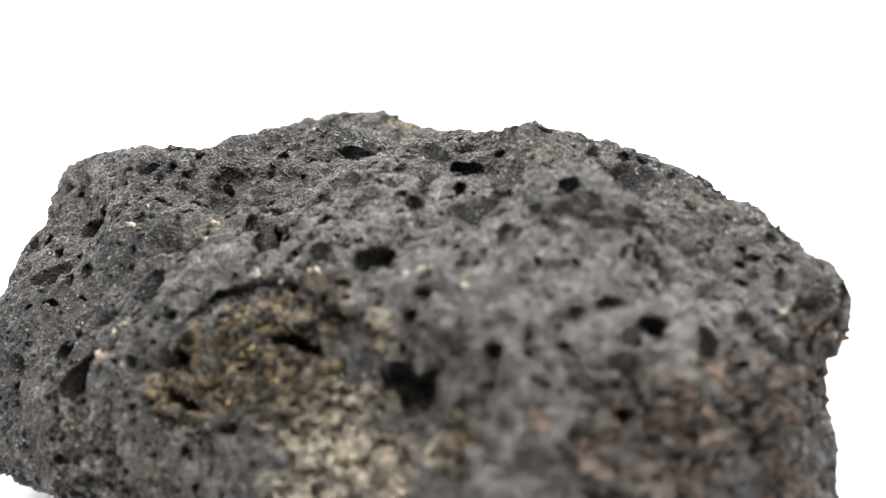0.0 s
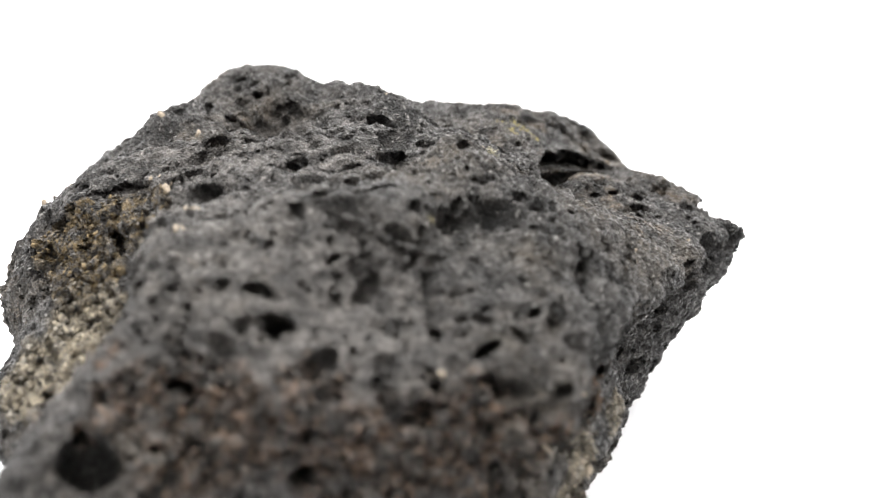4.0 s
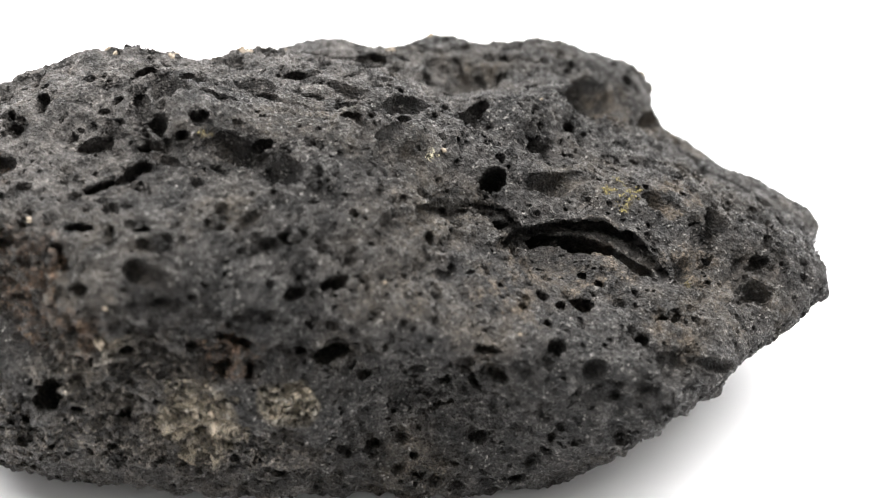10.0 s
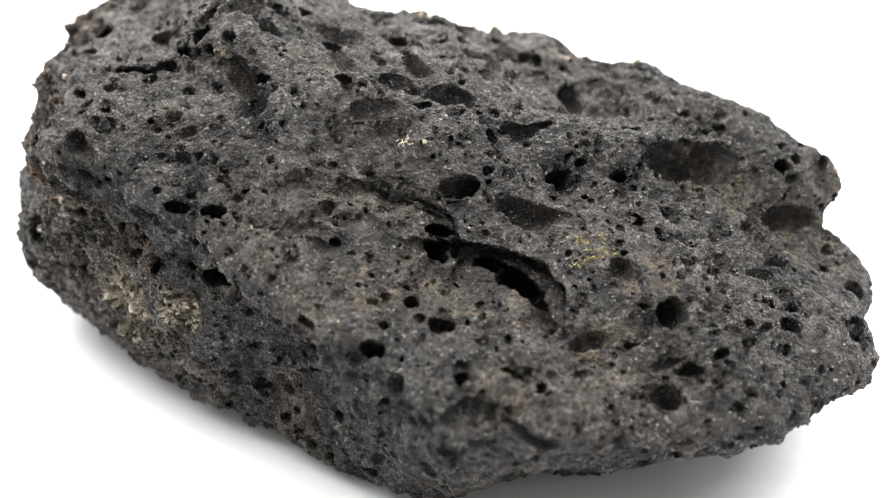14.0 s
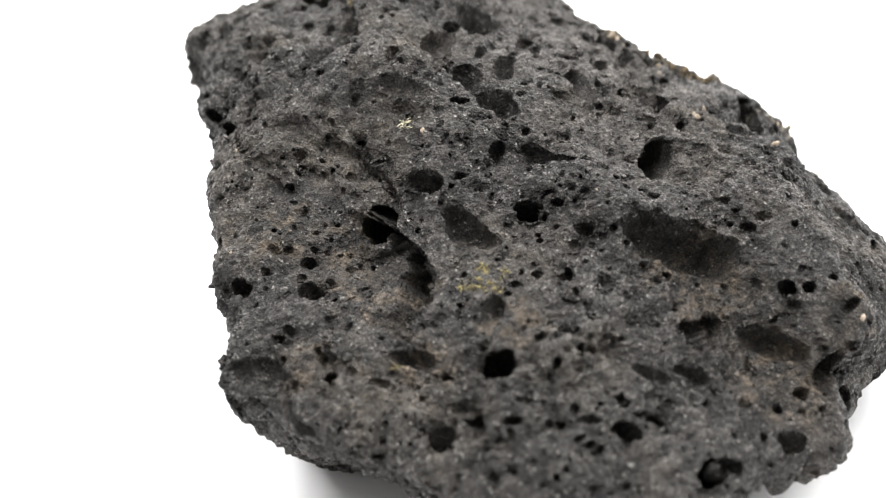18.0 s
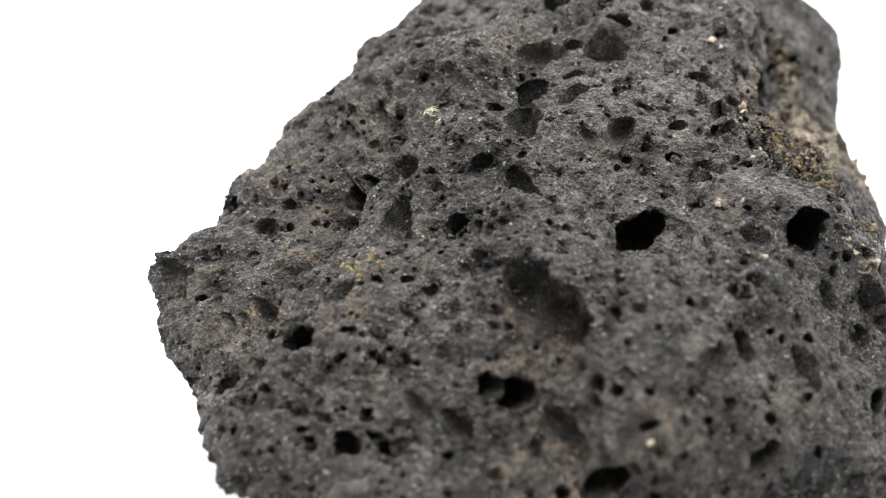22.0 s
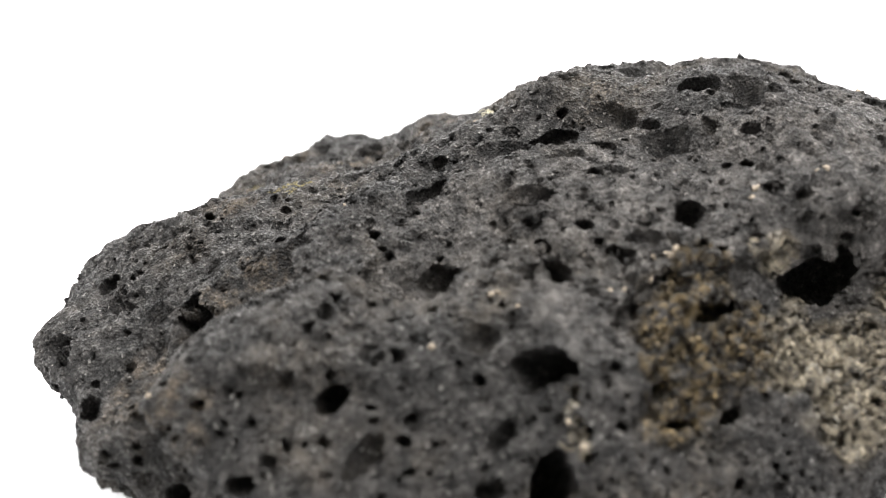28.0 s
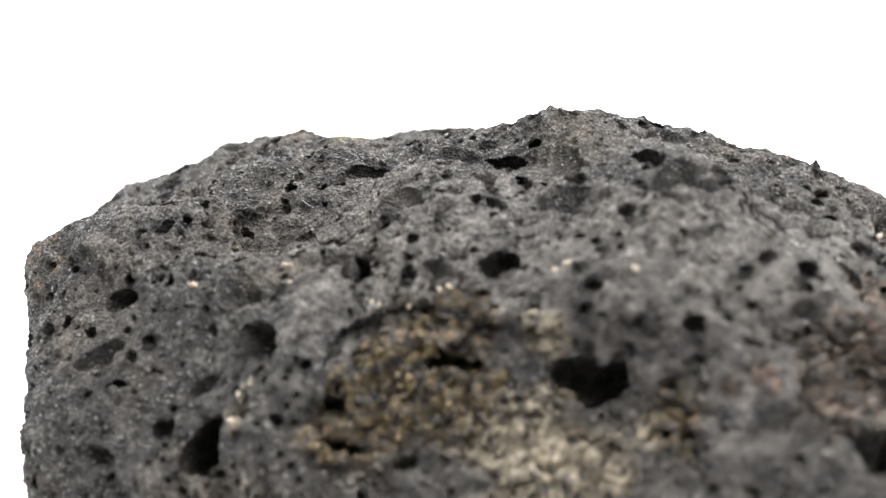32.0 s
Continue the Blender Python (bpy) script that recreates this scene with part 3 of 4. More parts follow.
    s.pit((5.4, -15.2, 18.5), 3.17, 0.5, (-0.40, -0.91, -0.01), 0.53)
    s.pit((4.4, -30.5, 20.8), 0.82, 1, (-0.30, 0.95, -0.10), 0.73)
    s.pit((-25.4, 8.4, 9.5), 6.58, 0.72, (-0.95, -0.03, -0.31), 0.44)
    s.pit((0.4, -16.2, 17.5), 1.33, 1.2, (-0.04, 0.97, -0.23), 0.48)
    s.pit((7.7, -6.8, 20.0), 0.45, 1.1, (0.62, -0.70, 0.35), 0.92)
    s.pit((26.6, -11.5, 14.7), 0.98, 1.1, (-0.52, 0.84, 0.13), 0.48)
    s.pit((25.1, -13.4, 16.1), 1.42, 0.7, (-0.73, 0.66, 0.18), 0.44)
    s.pit((24.6, -8.4, 15.0), 0.83, 0.9, (-0.75, 0.65, 0.13), 0.53)
    s.pit((23.1, -28.4, 17.2), 3.81, 1, (-0.62, 0.77, 0.14), 0.25)
    s.pit((18.2, -25.1, 19.3), 0.47, 1, (-1.00, -0.07, -0.01), 0.75)
    s.pit((1.3, -22.1, 19.0), 2.61, 0.7, (0.12, -0.97, 0.21), 0.85)
    s.pit((-4.0, -19.4, 18.0), 1.32, 1.1, (-0.24, 0.96, -0.12), 0.59)
    s.pit((-5.4, -17.9, 17.7), 0.79, 1, (-0.15, -0.99, 0.08), 0.64)
    s.pit((-15.8, -16.5, 14.3), 1.02, 1.1, (-0.43, -0.90, -0.06), 0.52)
    s.pit((-20.4, -15.6, 13.1), 1.03, 1.1, (-0.43, -0.90, 0.05), 0.71)
    s.pit((-9.9, -9.6, 16.5), 1.39, 0.6, (-0.96, -0.07, -0.26), 0.56)
    s.pit((-3.1, -6.6, 16.5), 3.11, 0.65, (-0.72, 0.69, -0.11), 0.61)
    s.pit((7.3, -4.7, 18.3), 3.21, 0.5, (-0.93, 0.36, -0.01), 0.27)
    s.pit((7.2, -3.0, 16.5), 1.12, 0.5, (-0.97, 0.23, 0.03), 0.77)
    s.pit((-4.4, -0.0, 14.2), 0.97, 1.2, (-0.54, -0.84, 0.12), 0.71)
    s.pit((2.3, 4.7, 12.0), 1.78, 1.3, (-0.95, 0.29, 0.08), 0.64)
    s.pit((-8.6, 6.8, 11.0), 1.30, 1.4, (-0.97, 0.25, 0.02), 0.81)
    s.pit((-3.1, 10.3, 9.9), 3.60, 0.65, (-0.84, 0.53, -0.12), 0.50)
    s.pit((-14.8, 9.0, 10.7), 0.76, 1.2, (-0.99, 0.12, 0.04), 0.83)
    s.pit((-14.3, 10.5, 9.6), 0.81, 0.7, (-1.00, 0.05, 0.04), 0.75)
    s.pit((-11.0, 14.9, 8.3), 0.76, 1, (-0.69, -0.72, -0.04), 0.72)
    s.pit((-15.0, 16.1, 7.3), 0.63, 1.1, (-0.09, -0.96, 0.27), 0.45)
    s.pit((7.0, 6.2, 6.7), 1.76, 1.7, (-0.02, -0.52, 0.85), 0.94)
    s.pit((10.4, -0.0, 13.3), 0.54, 1.1, (-0.98, -0.19, 0.05), 0.92)
    s.pit((12.0, 16.9, 4.5), 1.53, 1.1, (-0.79, 0.58, -0.18), 0.71)
    s.pit((13.2, 13.2, 5.8), 0.76, 1.1, (-0.86, -0.49, 0.16), 0.94)
    s.pit((19.5, 16.3, 3.7), 1.26, 1.2, (-0.88, 0.48, -0.05), 0.68)
    s.pit((17.5, 14.6, 5.0), 0.42, 1, (-0.83, 0.52, -0.22), 0.91)
    s.pit((14.1, 23.8, 3.0), 0.67, 1.1, (-0.94, 0.31, -0.11), 0.96)
    s.pit((13.0, 22.7, 3.3), 0.85, 0.8, (-0.76, 0.62, -0.18), 0.73)
    s.pit((7.7, 25.7, 2.4), 0.56, 1, (-1.00, 0.07, -0.01), 0.83)
    s.pit((-0.2, 25.1, 3.1), 2.50, 0.8, (-1.00, 0.09, -0.04), 0.41)
    s.pit((-9.2, 26.9, 5.0), 1.68, 1.2, (0.19, 0.87, -0.46), 0.89)
    s.pit((-4.0, 27.1, 2.8), 0.60, 1.1, (-0.87, 0.48, 0.06), 0.79)
    s.pit((-2.4, 21.0, 5.7), 0.57, 1, (0.55, -0.80, 0.23), 0.87)
    s.pit((-12.8, 23.3, 6.0), 0.80, 1.2, (-0.47, -0.87, 0.14), 0.74)
    s.pit((-14.5, 25.8, 4.8), 0.76, 1.1, (-0.65, -0.75, 0.15), 0.83)
    s.pit((-19.3, 21.0, 5.3), 0.84, 1.1, (-0.95, -0.31, -0.07), 0.59)
    s.pit((-17.5, 21.6, 5.4), 0.41, 1, (-0.54, -0.83, 0.14), 0.78)
    s.pit((-27.3, 17.2, 5.1), 1.53, 1.4, (-0.91, 0.20, -0.37), 0.87)
    s.pit((-23.9, 23.2, 3.1), 2.02, 0.7, (-0.96, -0.01, -0.27), 0.34)
    s.pit((-27.8, 21.3, 2.7), 2.13, 0.8, (-0.94, -0.15, -0.30), 0.48)
    s.pit((-21.1, 27.2, 2.7), 0.65, 1.1, (-0.58, -0.81, 0.08), 0.73)
    s.pit((-24.9, 27.7, 1.3), 0.99, 1.1, (-0.91, -0.34, -0.23), 0.60)
    s.pit((-22.4, 30.2, 1.3), 1.40, 1.2, (-0.97, -0.07, -0.22), 0.68)
    s.pit((-19.1, 33.0, 0.7), 0.58, 1, (-0.94, -0.35, -0.04), 0.71)
    s.pit((-37.6, 22.6, -3.5), 1.67, 1.3, (-0.78, -0.61, -0.15), 0.69)
    s.pit((-32.1, 29.4, -2.2), 1.64, 0.9, (-0.78, -0.52, -0.35), 0.57)
    s.pit((-4.6, 32.5, -0.5), 1.32, 1.3, (-0.90, 0.42, 0.06), 0.82)
    s.pit((-10.4, 36.7, -1.4), 0.44, 1, (-0.84, 0.50, -0.21), 0.98)
    s.pit((2.3, 27.9, 1.6), 1.38, 0.6, (-1.00, -0.02, -0.10), 0.44)
    s.pit((-6.2, 30.1, 1.9), 1.77, 0.6, (-0.90, 0.37, 0.23), 0.39)
    s.pit((-12.1, 30.2, 3.3), 1.00, 0.6, (-0.99, -0.16, -0.06), 0.50)
    s.pit((-15.9, 31.7, 2.0), 0.53, 1, (-0.69, -0.68, 0.24), 0.89)
    s.pit((-18.9, 30.6, 2.0), 1.05, 0.8, (-0.95, -0.28, -0.11), 0.48)
    s.pit((-35.7, 11.0, 7.1), 0.75, 1.2, (-1.00, -0.03, 0.09), 0.87)
    s.pit((-38.1, 10.8, 7.4), 0.71, 1, (-0.92, -0.29, 0.25), 0.92)
    s.pit((-35.1, 14.1, 2.3), 3.48, 0.7, (-0.97, 0.14, -0.21), 0.42)
    s.pit((-32.7, 3.7, 11.3), 0.87, 0.8, (-0.96, -0.28, 0.02), 0.69)
    s.pit((-28.7, 2.3, 12.2), 0.66, 0.7, (-0.69, -0.70, 0.16), 0.85)
    s.pit((-31.4, 5.2, 10.7), 0.72, 0.9, (-0.99, -0.11, 0.02), 0.62)
    # long flank
    s.pit((34.7, -19.0, 10.6), 1.06, 1.1, (-0.58, 0.80, -0.17), 0.68)
    s.pit((29.4, -7.7, 11.0), 1.16, 1.1, (-0.69, 0.72, 0.07), 0.50)
    s.pit((26.6, -4.4, 11.4), 1.51, 1.2, (-0.70, 0.69, 0.21), 0.47)
    s.pit((26.4, -4.6, 3.1), 1.74, 1.3, (-0.43, 0.90, 0.02), 0.65)
    s.pit((26.3, 0.4, 4.2), 0.28, 1, (-0.51, 0.73, -0.46), 0.75)
    s.pit((23.7, 11.1, 1.5), 1.17, 1.2, (-0.65, 0.72, -0.23), 0.50)
    s.pit((20.3, 4.6, -5.0), 1.19, 1, (-0.04, 0.87, 0.50), 0.33)
    s.pit((19.5, 8.2, -8.8), 1.24, 1.1, (-0.06, 0.83, 0.56), 0.42)
    s.pit((20.9, 2.3, -13.9), 0.66, 1, (-0.23, 0.66, 0.72), 0.68)
    s.pit((20.1, 4.1, -14.7), 0.78, 1, (-0.15, 0.69, 0.71), 0.62)
    s.pit((21.7, 0.4, -13.0), 0.78, 0.9, (-0.29, 0.83, 0.48), 0.53)
    s.pit((-4.4, 27.5, 2.7), 0.47, 1, (-0.83, 0.55, 0.03), 0.78)
    s.pit((-7.2, 30.8, 1.9), 1.62, 0.6, (-0.79, 0.61, -0.02), 0.44)
    s.pit((-23.8, 28.0, 1.6), 1.36, 1.1, (-0.94, -0.19, -0.27), 0.38)
    s.pit((-35.1, 23.8, -2.4), 0.52, 1.1, (-0.63, 0.77, 0.10), 0.89)
    s.pit((11.0, -27.7, 21.9), 2.76, 0.7, (-0.74, -0.68, -0.01), 0.77)
    s.pit((18.9, -32.8, 18.4), 1.89, 1, (-0.28, 0.95, 0.16), 0.41)
    s.pit((15.6, -33.5, 20.6), 0.78, 1, (0.09, 1.00, 0.03), 0.56)
    s.pit((16.8, -30.9, 20.0), 0.76, 1, (0.00, 1.00, 0.08), 0.54)
    s.pit((18.7, -26.8, 18.8), 1.41, 1.1, (-0.11, 0.98, 0.17), 0.45)
    s.pit((15.4, -22.7, 21.1), 0.89, 0.9, (-0.53, 0.85, 0.01), 0.66)
    s.pit((22.3, -41.9, 16.3), 2.07, 1, (-0.13, 0.97, 0.19), 0.38)
    s.pit((14.5, -16.1, 18.6), 1.13, 0.9, (-0.55, 0.83, 0.06), 0.58)
    s.pit((4.0, -26.2, 20.4), 1.35, 0.9, (-0.77, -0.61, -0.17), 0.43)
    s.pit((-2.9, -13.4, 17.1), 2.10, 0.8, (-0.16, 0.98, -0.13), 0.56)
    s.pit((18.7, -8.7, 17.5), 0.41, 1, (-0.32, -0.90, 0.29), 0.84)
    s.pit((31.1, -20.4, 16.0), 0.75, 1, (-0.49, 0.87, 0.04), 0.61)
    s.pit((25.1, -16.6, 16.9), 0.86, 0.8, (-0.23, 0.97, -0.07), 0.87)
    s.pit((24.3, -3.6, 12.7), 0.58, 0.8, (-0.63, 0.77, 0.00), 0.74)
    s.pit((10.2, 31.3, -1.4), 2.92, 0.7, (-0.78, 0.38, -0.49), 0.27)
    s.pit((17.9, 27.9, -2.6), 1.00, 0.7, (-0.81, 0.57, -0.15), 0.67)
    s.pit((25.5, -4.2, -8.6), 1.31, 0.8, (-0.70, 0.70, -0.14), 0.64)
    s.pit((23.0, -1.8, -10.9), 0.69, 0.9, (-0.43, 0.79, 0.44), 0.65)
    # broad end
    s.pit((-16.7, 23.2, 5.1), 0.55, 1.1, (0.70, -0.64, 0.33), 0.89)
    s.pit((-18.4, 21.6, 5.2), 0.55, 1.1, (0.66, -0.67, 0.34), 0.70)
    s.pit((-11.5, 32.4, 2.1), 0.76, 1, (-0.99, -0.10, 0.09), 0.70)
    s.pit((-15.0, 32.0, 2.0), 0.51, 1, (0.87, -0.38, 0.31), 0.83)
    s.pit((-40.6, 9.1, 8.2), 0.55, 1, (0.13, -0.90, 0.42), 0.94)
    s.pit((4.3, -19.6, 19.1), 0.92, 1, (-0.03, -0.97, 0.25), 0.94)
    s.pit((-13.1, -19.7, 16.1), 0.87, 1, (-0.15, -0.99, 0.02), 0.70)
    s.pit((-15.1, -23.7, 15.5), 0.88, 1.1, (0.22, -0.96, 0.16), 0.68)
    s.pit((-13.0, -26.0, 16.4), 1.87, 0.9, (0.34, -0.94, 0.08), 0.58)
    # rounded end
    s.pit((8.6, -31.3, 21.9), 1.05, 1.1, (0.93, -0.34, 0.14), 0.70)
    s.pit((0.5, -31.5, 19.4), 0.67, 1, (0.66, -0.72, 0.22), 0.96)
    s.pit((-3.1, -34.9, 18.9), 0.55, 1, (0.47, -0.83, 0.30), 0.93)
    s.pit((-3.0, -38.6, 18.9), 0.69, 1, (-0.49, 0.86, -0.15), 0.78)
    s.pit((0.7, -5.8, 17.0), 0.97, 1, (0.90, -0.35, 0.28), 0.86)
    s.pit((-29.1, 15.4, 4.4), 2.16, 1.4, (-0.11, -0.99, -0.01), 0.76)
    s.pit((-25.7, 27.8, 0.9), 0.60, 1, (-0.47, -0.88, 0.07), 0.66)
    s.pit((-22.6, 23.6, 3.3), 1.17, 0.9, (-0.63, -0.77, 0.10), 0.66)
    s.pit((-17.5, 23.0, 5.0), 0.64, 1.1, (-0.86, -0.52, -0.04), 0.73)
    s.pit((-15.2, 25.7, 4.7), 0.70, 1.1, (-0.87, -0.50, 0.02), 0.67)
    s.pit((-19.2, 21.6, 5.1), 0.54, 1, (0.91, 0.41, 0.05), 0.70)
    s.pit((-20.3, 20.8, 5.2), 0.55, 1, (-0.91, -0.42, -0.01), 0.67)
    s.pit((-21.7, 27.4, 2.4), 0.76, 1, (-0.59, -0.80, 0.05), 0.70)
    s.pit((-19.5, 28.6, 2.7), 0.49, 1, (0.93, 0.35, 0.12), 0.67)
    s.pit((-19.7, 33.0, 0.5), 0.77, 1, (-0.68, -0.70, 0.21), 0.50)
    s.pit((-18.3, 32.9, 1.0), 0.64, 1, (-0.72, -0.66, 0.21), 0.51)
    s.pit((-30.8, 31.0, -2.0), 1.82, 1.1, (-0.61, -0.79, -0.04), 0.80)
    s.pit((-34.9, -1.1, 11.5), 0.60, 1, (-0.89, 0.32, -0.31), 0.78)
    s.pit((-42.7, 10.8, 6.3), 1.00, 1, (-0.60, -0.75, 0.27), 0.53)
    s.pit((-45.3, -2.5, 3.0), 0.72, 1, (0.01, -1.00, -0.04), 0.71)
    s.pit((-40.7, 14.2, -0.2), 2.13, 1.2, (-0.46, -0.82, 0.33), 0.61)
    s.pit((-18.8, -12.9, 13.0), 0.87, 1, (0.98, -0.13, 0.18), 0.45)
    # blunt end
    s.pit((-7.5, 31.8, 1.4), 1.71, 0.9, (-0.63, 0.74, -0.22), 0.40)
    s.pit((-7.2, 20.6, 7.5), 1.58, 0.7, (-0.11, 0.94, -0.32), 0.59)
    s.pit((9.3, 25.0, 2.7), 0.82, 1, (-0.75, 0.63, -0.20), 0.51)
    s.pit((23.7, 10.2, 4.8), 1.37, 0.9, (-0.28, 0.96, -0.10), 0.36)
    s.pit((25.6, 2.6, 3.7), 1.11, 1.1, (-0.65, 0.06, -0.76), 0.59)
    s.pit((20.3, 15.5, -4.3), 1.00, 0.8, (-0.48, 0.56, -0.67), 0.71)
    s.pit((19.7, 12.7, -6.7), 0.69, 0.8, (-0.11, 0.99, -0.06), 0.93)
    s.pit((31.2, -13.3, 5.7), 1.92, 1, (-0.29, 0.94, -0.14), 0.48)
    s.pit((30.9, -14.9, 2.3), 1.16, 1, (-0.18, 0.20, -0.96), 0.84)
    s.pit((31.6, -11.1, 8.3), 1.92, 1, (-0.37, 0.93, -0.08), 0.38)
    s.pit((37.0, -26.4, 12.6), 0.82, 0.9, (-0.25, -0.96, -0.11), 0.65)
    s.pit((33.8, -31.8, 8.3), 1.93, 0.8, (-0.52, -0.72, -0.45), 0.35)
    s.pit((30.6, -29.1, 15.2), 1.37, 1.1, (-0.13, -0.99, -0.10), 0.42)
    s.pit((31.2, -25.9, 15.6), 1.01, 1.1, (0.93, 0.23, -0.29), 0.32)
    s.pit((29.9, -23.8, 16.3), 1.00, 0.8, (-0.08, -0.99, -0.08), 0.39)
    s.pit((26.3, -38.4, 15.5), 0.63, 1, (0.81, 0.58, -0.10), 0.66)
    s.pit((15.4, -43.8, 18.2), 1.20, 1, (-0.83, -0.54, -0.12), 0.44)
    # low shoulder
    s.pit((-12.6, -28.2, 16.3), 1.53, 0.9, (-0.79, 0.59, -0.15), 0.72)
    s.pit((-27.0, -29.1, 10.5), 0.58, 1, (-0.88, -0.20, -0.44), 0.88)
    s.pit((-46.6, -0.3, 0.3), 1.56, 1.1, (-0.09, -0.78, 0.62), 0.67)
    s.pit((-42.7, 9.1, -6.5), 1.57, 1.2, (-0.05, -0.94, 0.33), 0.64)
    s.pit((-25.6, 26.7, 1.3), 1.41, 0.8, (-0.46, 0.81, -0.38), 0.50)
    # sloping back
    s.pit((25.5, -9.3, 14.9), 1.16, 1.1, (0.21, -0.96, 0.18), 0.49)
    s.pit((16.9, -26.5, 20.6), 1.48, 1.1, (-0.66, -0.58, 0.49), 0.64)
    s.pit((-5.3, -4.7, 15.7), 0.22, 0.9, (-0.74, -0.66, 0.08), 0.36)
    s.pit((-10.3, 5.7, 12.5), 0.96, 1, (-0.78, -0.60, 0.18), 0.39)
    s.pit((9.1, -8.8, 20.5), 0.82, 1, (0.45, -0.89, -0.01), 0.66)
    s.pit((19.7, -24.2, 18.1), 1.36, 0.8, (-0.07, -0.99, 0.14), 0.41)
    s.pit((16.2, -17.7, 18.0), 2.86, 0.7, (0.18, -0.92, 0.34), 0.48)
    s.pit((17.5, -13.0, 17.5), 2.48, 0.5, (-0.89, -0.45, -0.03), 0.80)
    s.pit((34.6, -20.3, 13.8), 2.69, 0.7, (0.09, -0.88, 0.47), 0.44)
    s.pit((30.5, -22.8, 16.2), 0.77, 1, (-0.25, -0.97, -0.01), 0.81)
    s.pit((31.7, -20.9, 15.8), 0.78, 1, (0.31, -0.95, -0.01), 0.63)
    s.pit((33.6, -29.9, 12.8), 3.03, 0.7, (-0.69, -0.69, 0.21), 0.36)
    s.pit((25.6, -47.1, 12.8), 0.68, 1, (-0.57, -0.82, 0.10), 0.85)
    s.pit((25.9, -37.4, 15.8), 0.99, 1.1, (-0.49, -0.87, -0.02), 0.91)
    s.pit((13.6, -51.7, 15.0), 1.37, 0.9, (-0.81, -0.59, 0.03), 0.75)
    s.pit((13.9, -61.3, 11.8), 2.75, 0.9, (0.75, -0.33, -0.57), 0.93)
    s.pit((27.3, -48.5, 9.4), 1.92, 1, (-0.65, -0.75, 0.08), 0.63)
    s.pit((30.9, -38.8, 12.9), 2.39, 0.7, (-0.44, -0.87, 0.21), 0.61)
    s.pit((19.0, 4.7, 10.5), 0.10, 1, (-0.78, -0.62, -0.05), 0.50)
    s.pit((-19.7, -16.7, 13.3), 1.19, 1, (0.83, -0.53, 0.15), 0.70)
    # crusted front
    s.pit((-15.5, -24.8, 15.4), 1.32, 1.1, (-0.39, 0.90, -0.20), 0.45)
    s.pit((10.8, -22.8, 21.5), 2.25, 1, (0.15, -0.97, 0.17), 0.55)
    s.pit((15.0, -29.1, 21.4), 2.14, 0.9, (-0.81, -0.50, 0.30), 0.30)
    s.pit((13.8, -41.1, 19.6), 1.26, 1.2, (-0.95, -0.28, 0.09), 0.52)
    s.pit((10.6, -42.3, 19.5), 0.70, 1, (-0.99, -0.15, 0.03), 0.59)
    s.pit((17.3, -42.6, 18.2), 1.64, 1.3, (-0.81, -0.58, 0.08), 0.65)
    s.pit((15.3, -44.8, 17.8), 0.76, 1.1, (-0.92, -0.39, -0.09), 0.87)
    s.pit((14.4, -46.8, 17.0), 1.85, 0.7, (-1.00, -0.04, -0.02), 0.62)
    s.pit((27.9, -27.0, 16.4), 1.10, 1.1, (-0.64, -0.77, 0.09), 0.62)
    s.pit((30.5, -28.0, 15.5), 1.36, 1, (-0.77, -0.59, 0.24), 0.37)
    s.pit((23.2, -25.6, 17.3), 0.61, 1, (-0.45, -0.89, 0.07), 0.65)
    s.pit((29.0, -47.0, 8.4), 1.81, 1.1, (-0.62, -0.66, 0.43), 0.44)
    s.pit((-25.1, -33.3, 8.0), 1.46, 0.9, (-0.88, 0.46, 0.12), 0.90)
    s.pit((0.4, -33.2, 19.5), 0.81, 1, (0.23, -0.96, 0.15), 0.62)
    s.pit((-41.2, -14.8, 2.7), 0.77, 1, (-0.75, 0.64, -0.16), 0.56)
    s.pit((-37.7, -16.2, 4.5), 0.65, 1, (-0.67, 0.73, -0.15), 0.55)
    # front ridge
    s.pit((16.9, -32.1, 19.9), 0.91, 1, (-0.28, -0.94, 0.17), 0.55)
    s.pit((28.7, -26.7, 16.3), 0.90, 1, (-0.30, -0.95, -0.01), 0.73)
    s.pit((30.7, -23.5, 16.1), 0.61, 1, (-0.19, -0.98, -0.05), 0.72)
    s.pit((31.9, -21.9, 15.8), 0.73, 1, (-0.16, -0.99, 0.07), 0.59)
    # cave side
    s.pit((16.0, -43.0, 18.3), 1.30, 1, (-0.78, -0.62, -0.06), 0.63)
    s.pit((23.5, 7.5, 1.7), 0.92, 1, (-0.44, 0.52, -0.73), 0.57)
    s.pit((22.0, 8.1, -1.0), 0.94, 1, (0.40, -0.28, 0.87), 0.61)
    s.pit((24.9, 2.5, 2.9), 0.31, 1, (-0.30, -0.95, -0.04), 0.75)
    # undercut flank
    s.pit((23.1, -1.7, -9.8), 1.24, 0.9, (-0.16, 0.05, -0.99), 0.76)
    s.pit((25.2, -4.2, -9.6), 0.65, 1, (-0.36, 0.02, -0.93), 0.71)
    s.pit((30.9, -19.5, -9.3), 1.68, 1, (0.09, 0.26, 0.96), 0.51)
    s.pit((36.1, -31.2, -0.9), 2.25, 1, (-0.01, 0.32, 0.95), 0.57)
    s.pit((23.9, 7.9, 2.4), 1.08, 1, (-0.39, -0.56, -0.73), 0.47)
    s.pit((8.6, 25.7, 2.4), 0.68, 1, (-0.95, 0.30, -0.12), 0.61)
    s.pit((19.9, 19.9, 1.6), 1.57, 0.5, (-0.31, 0.94, 0.15), 0.72)


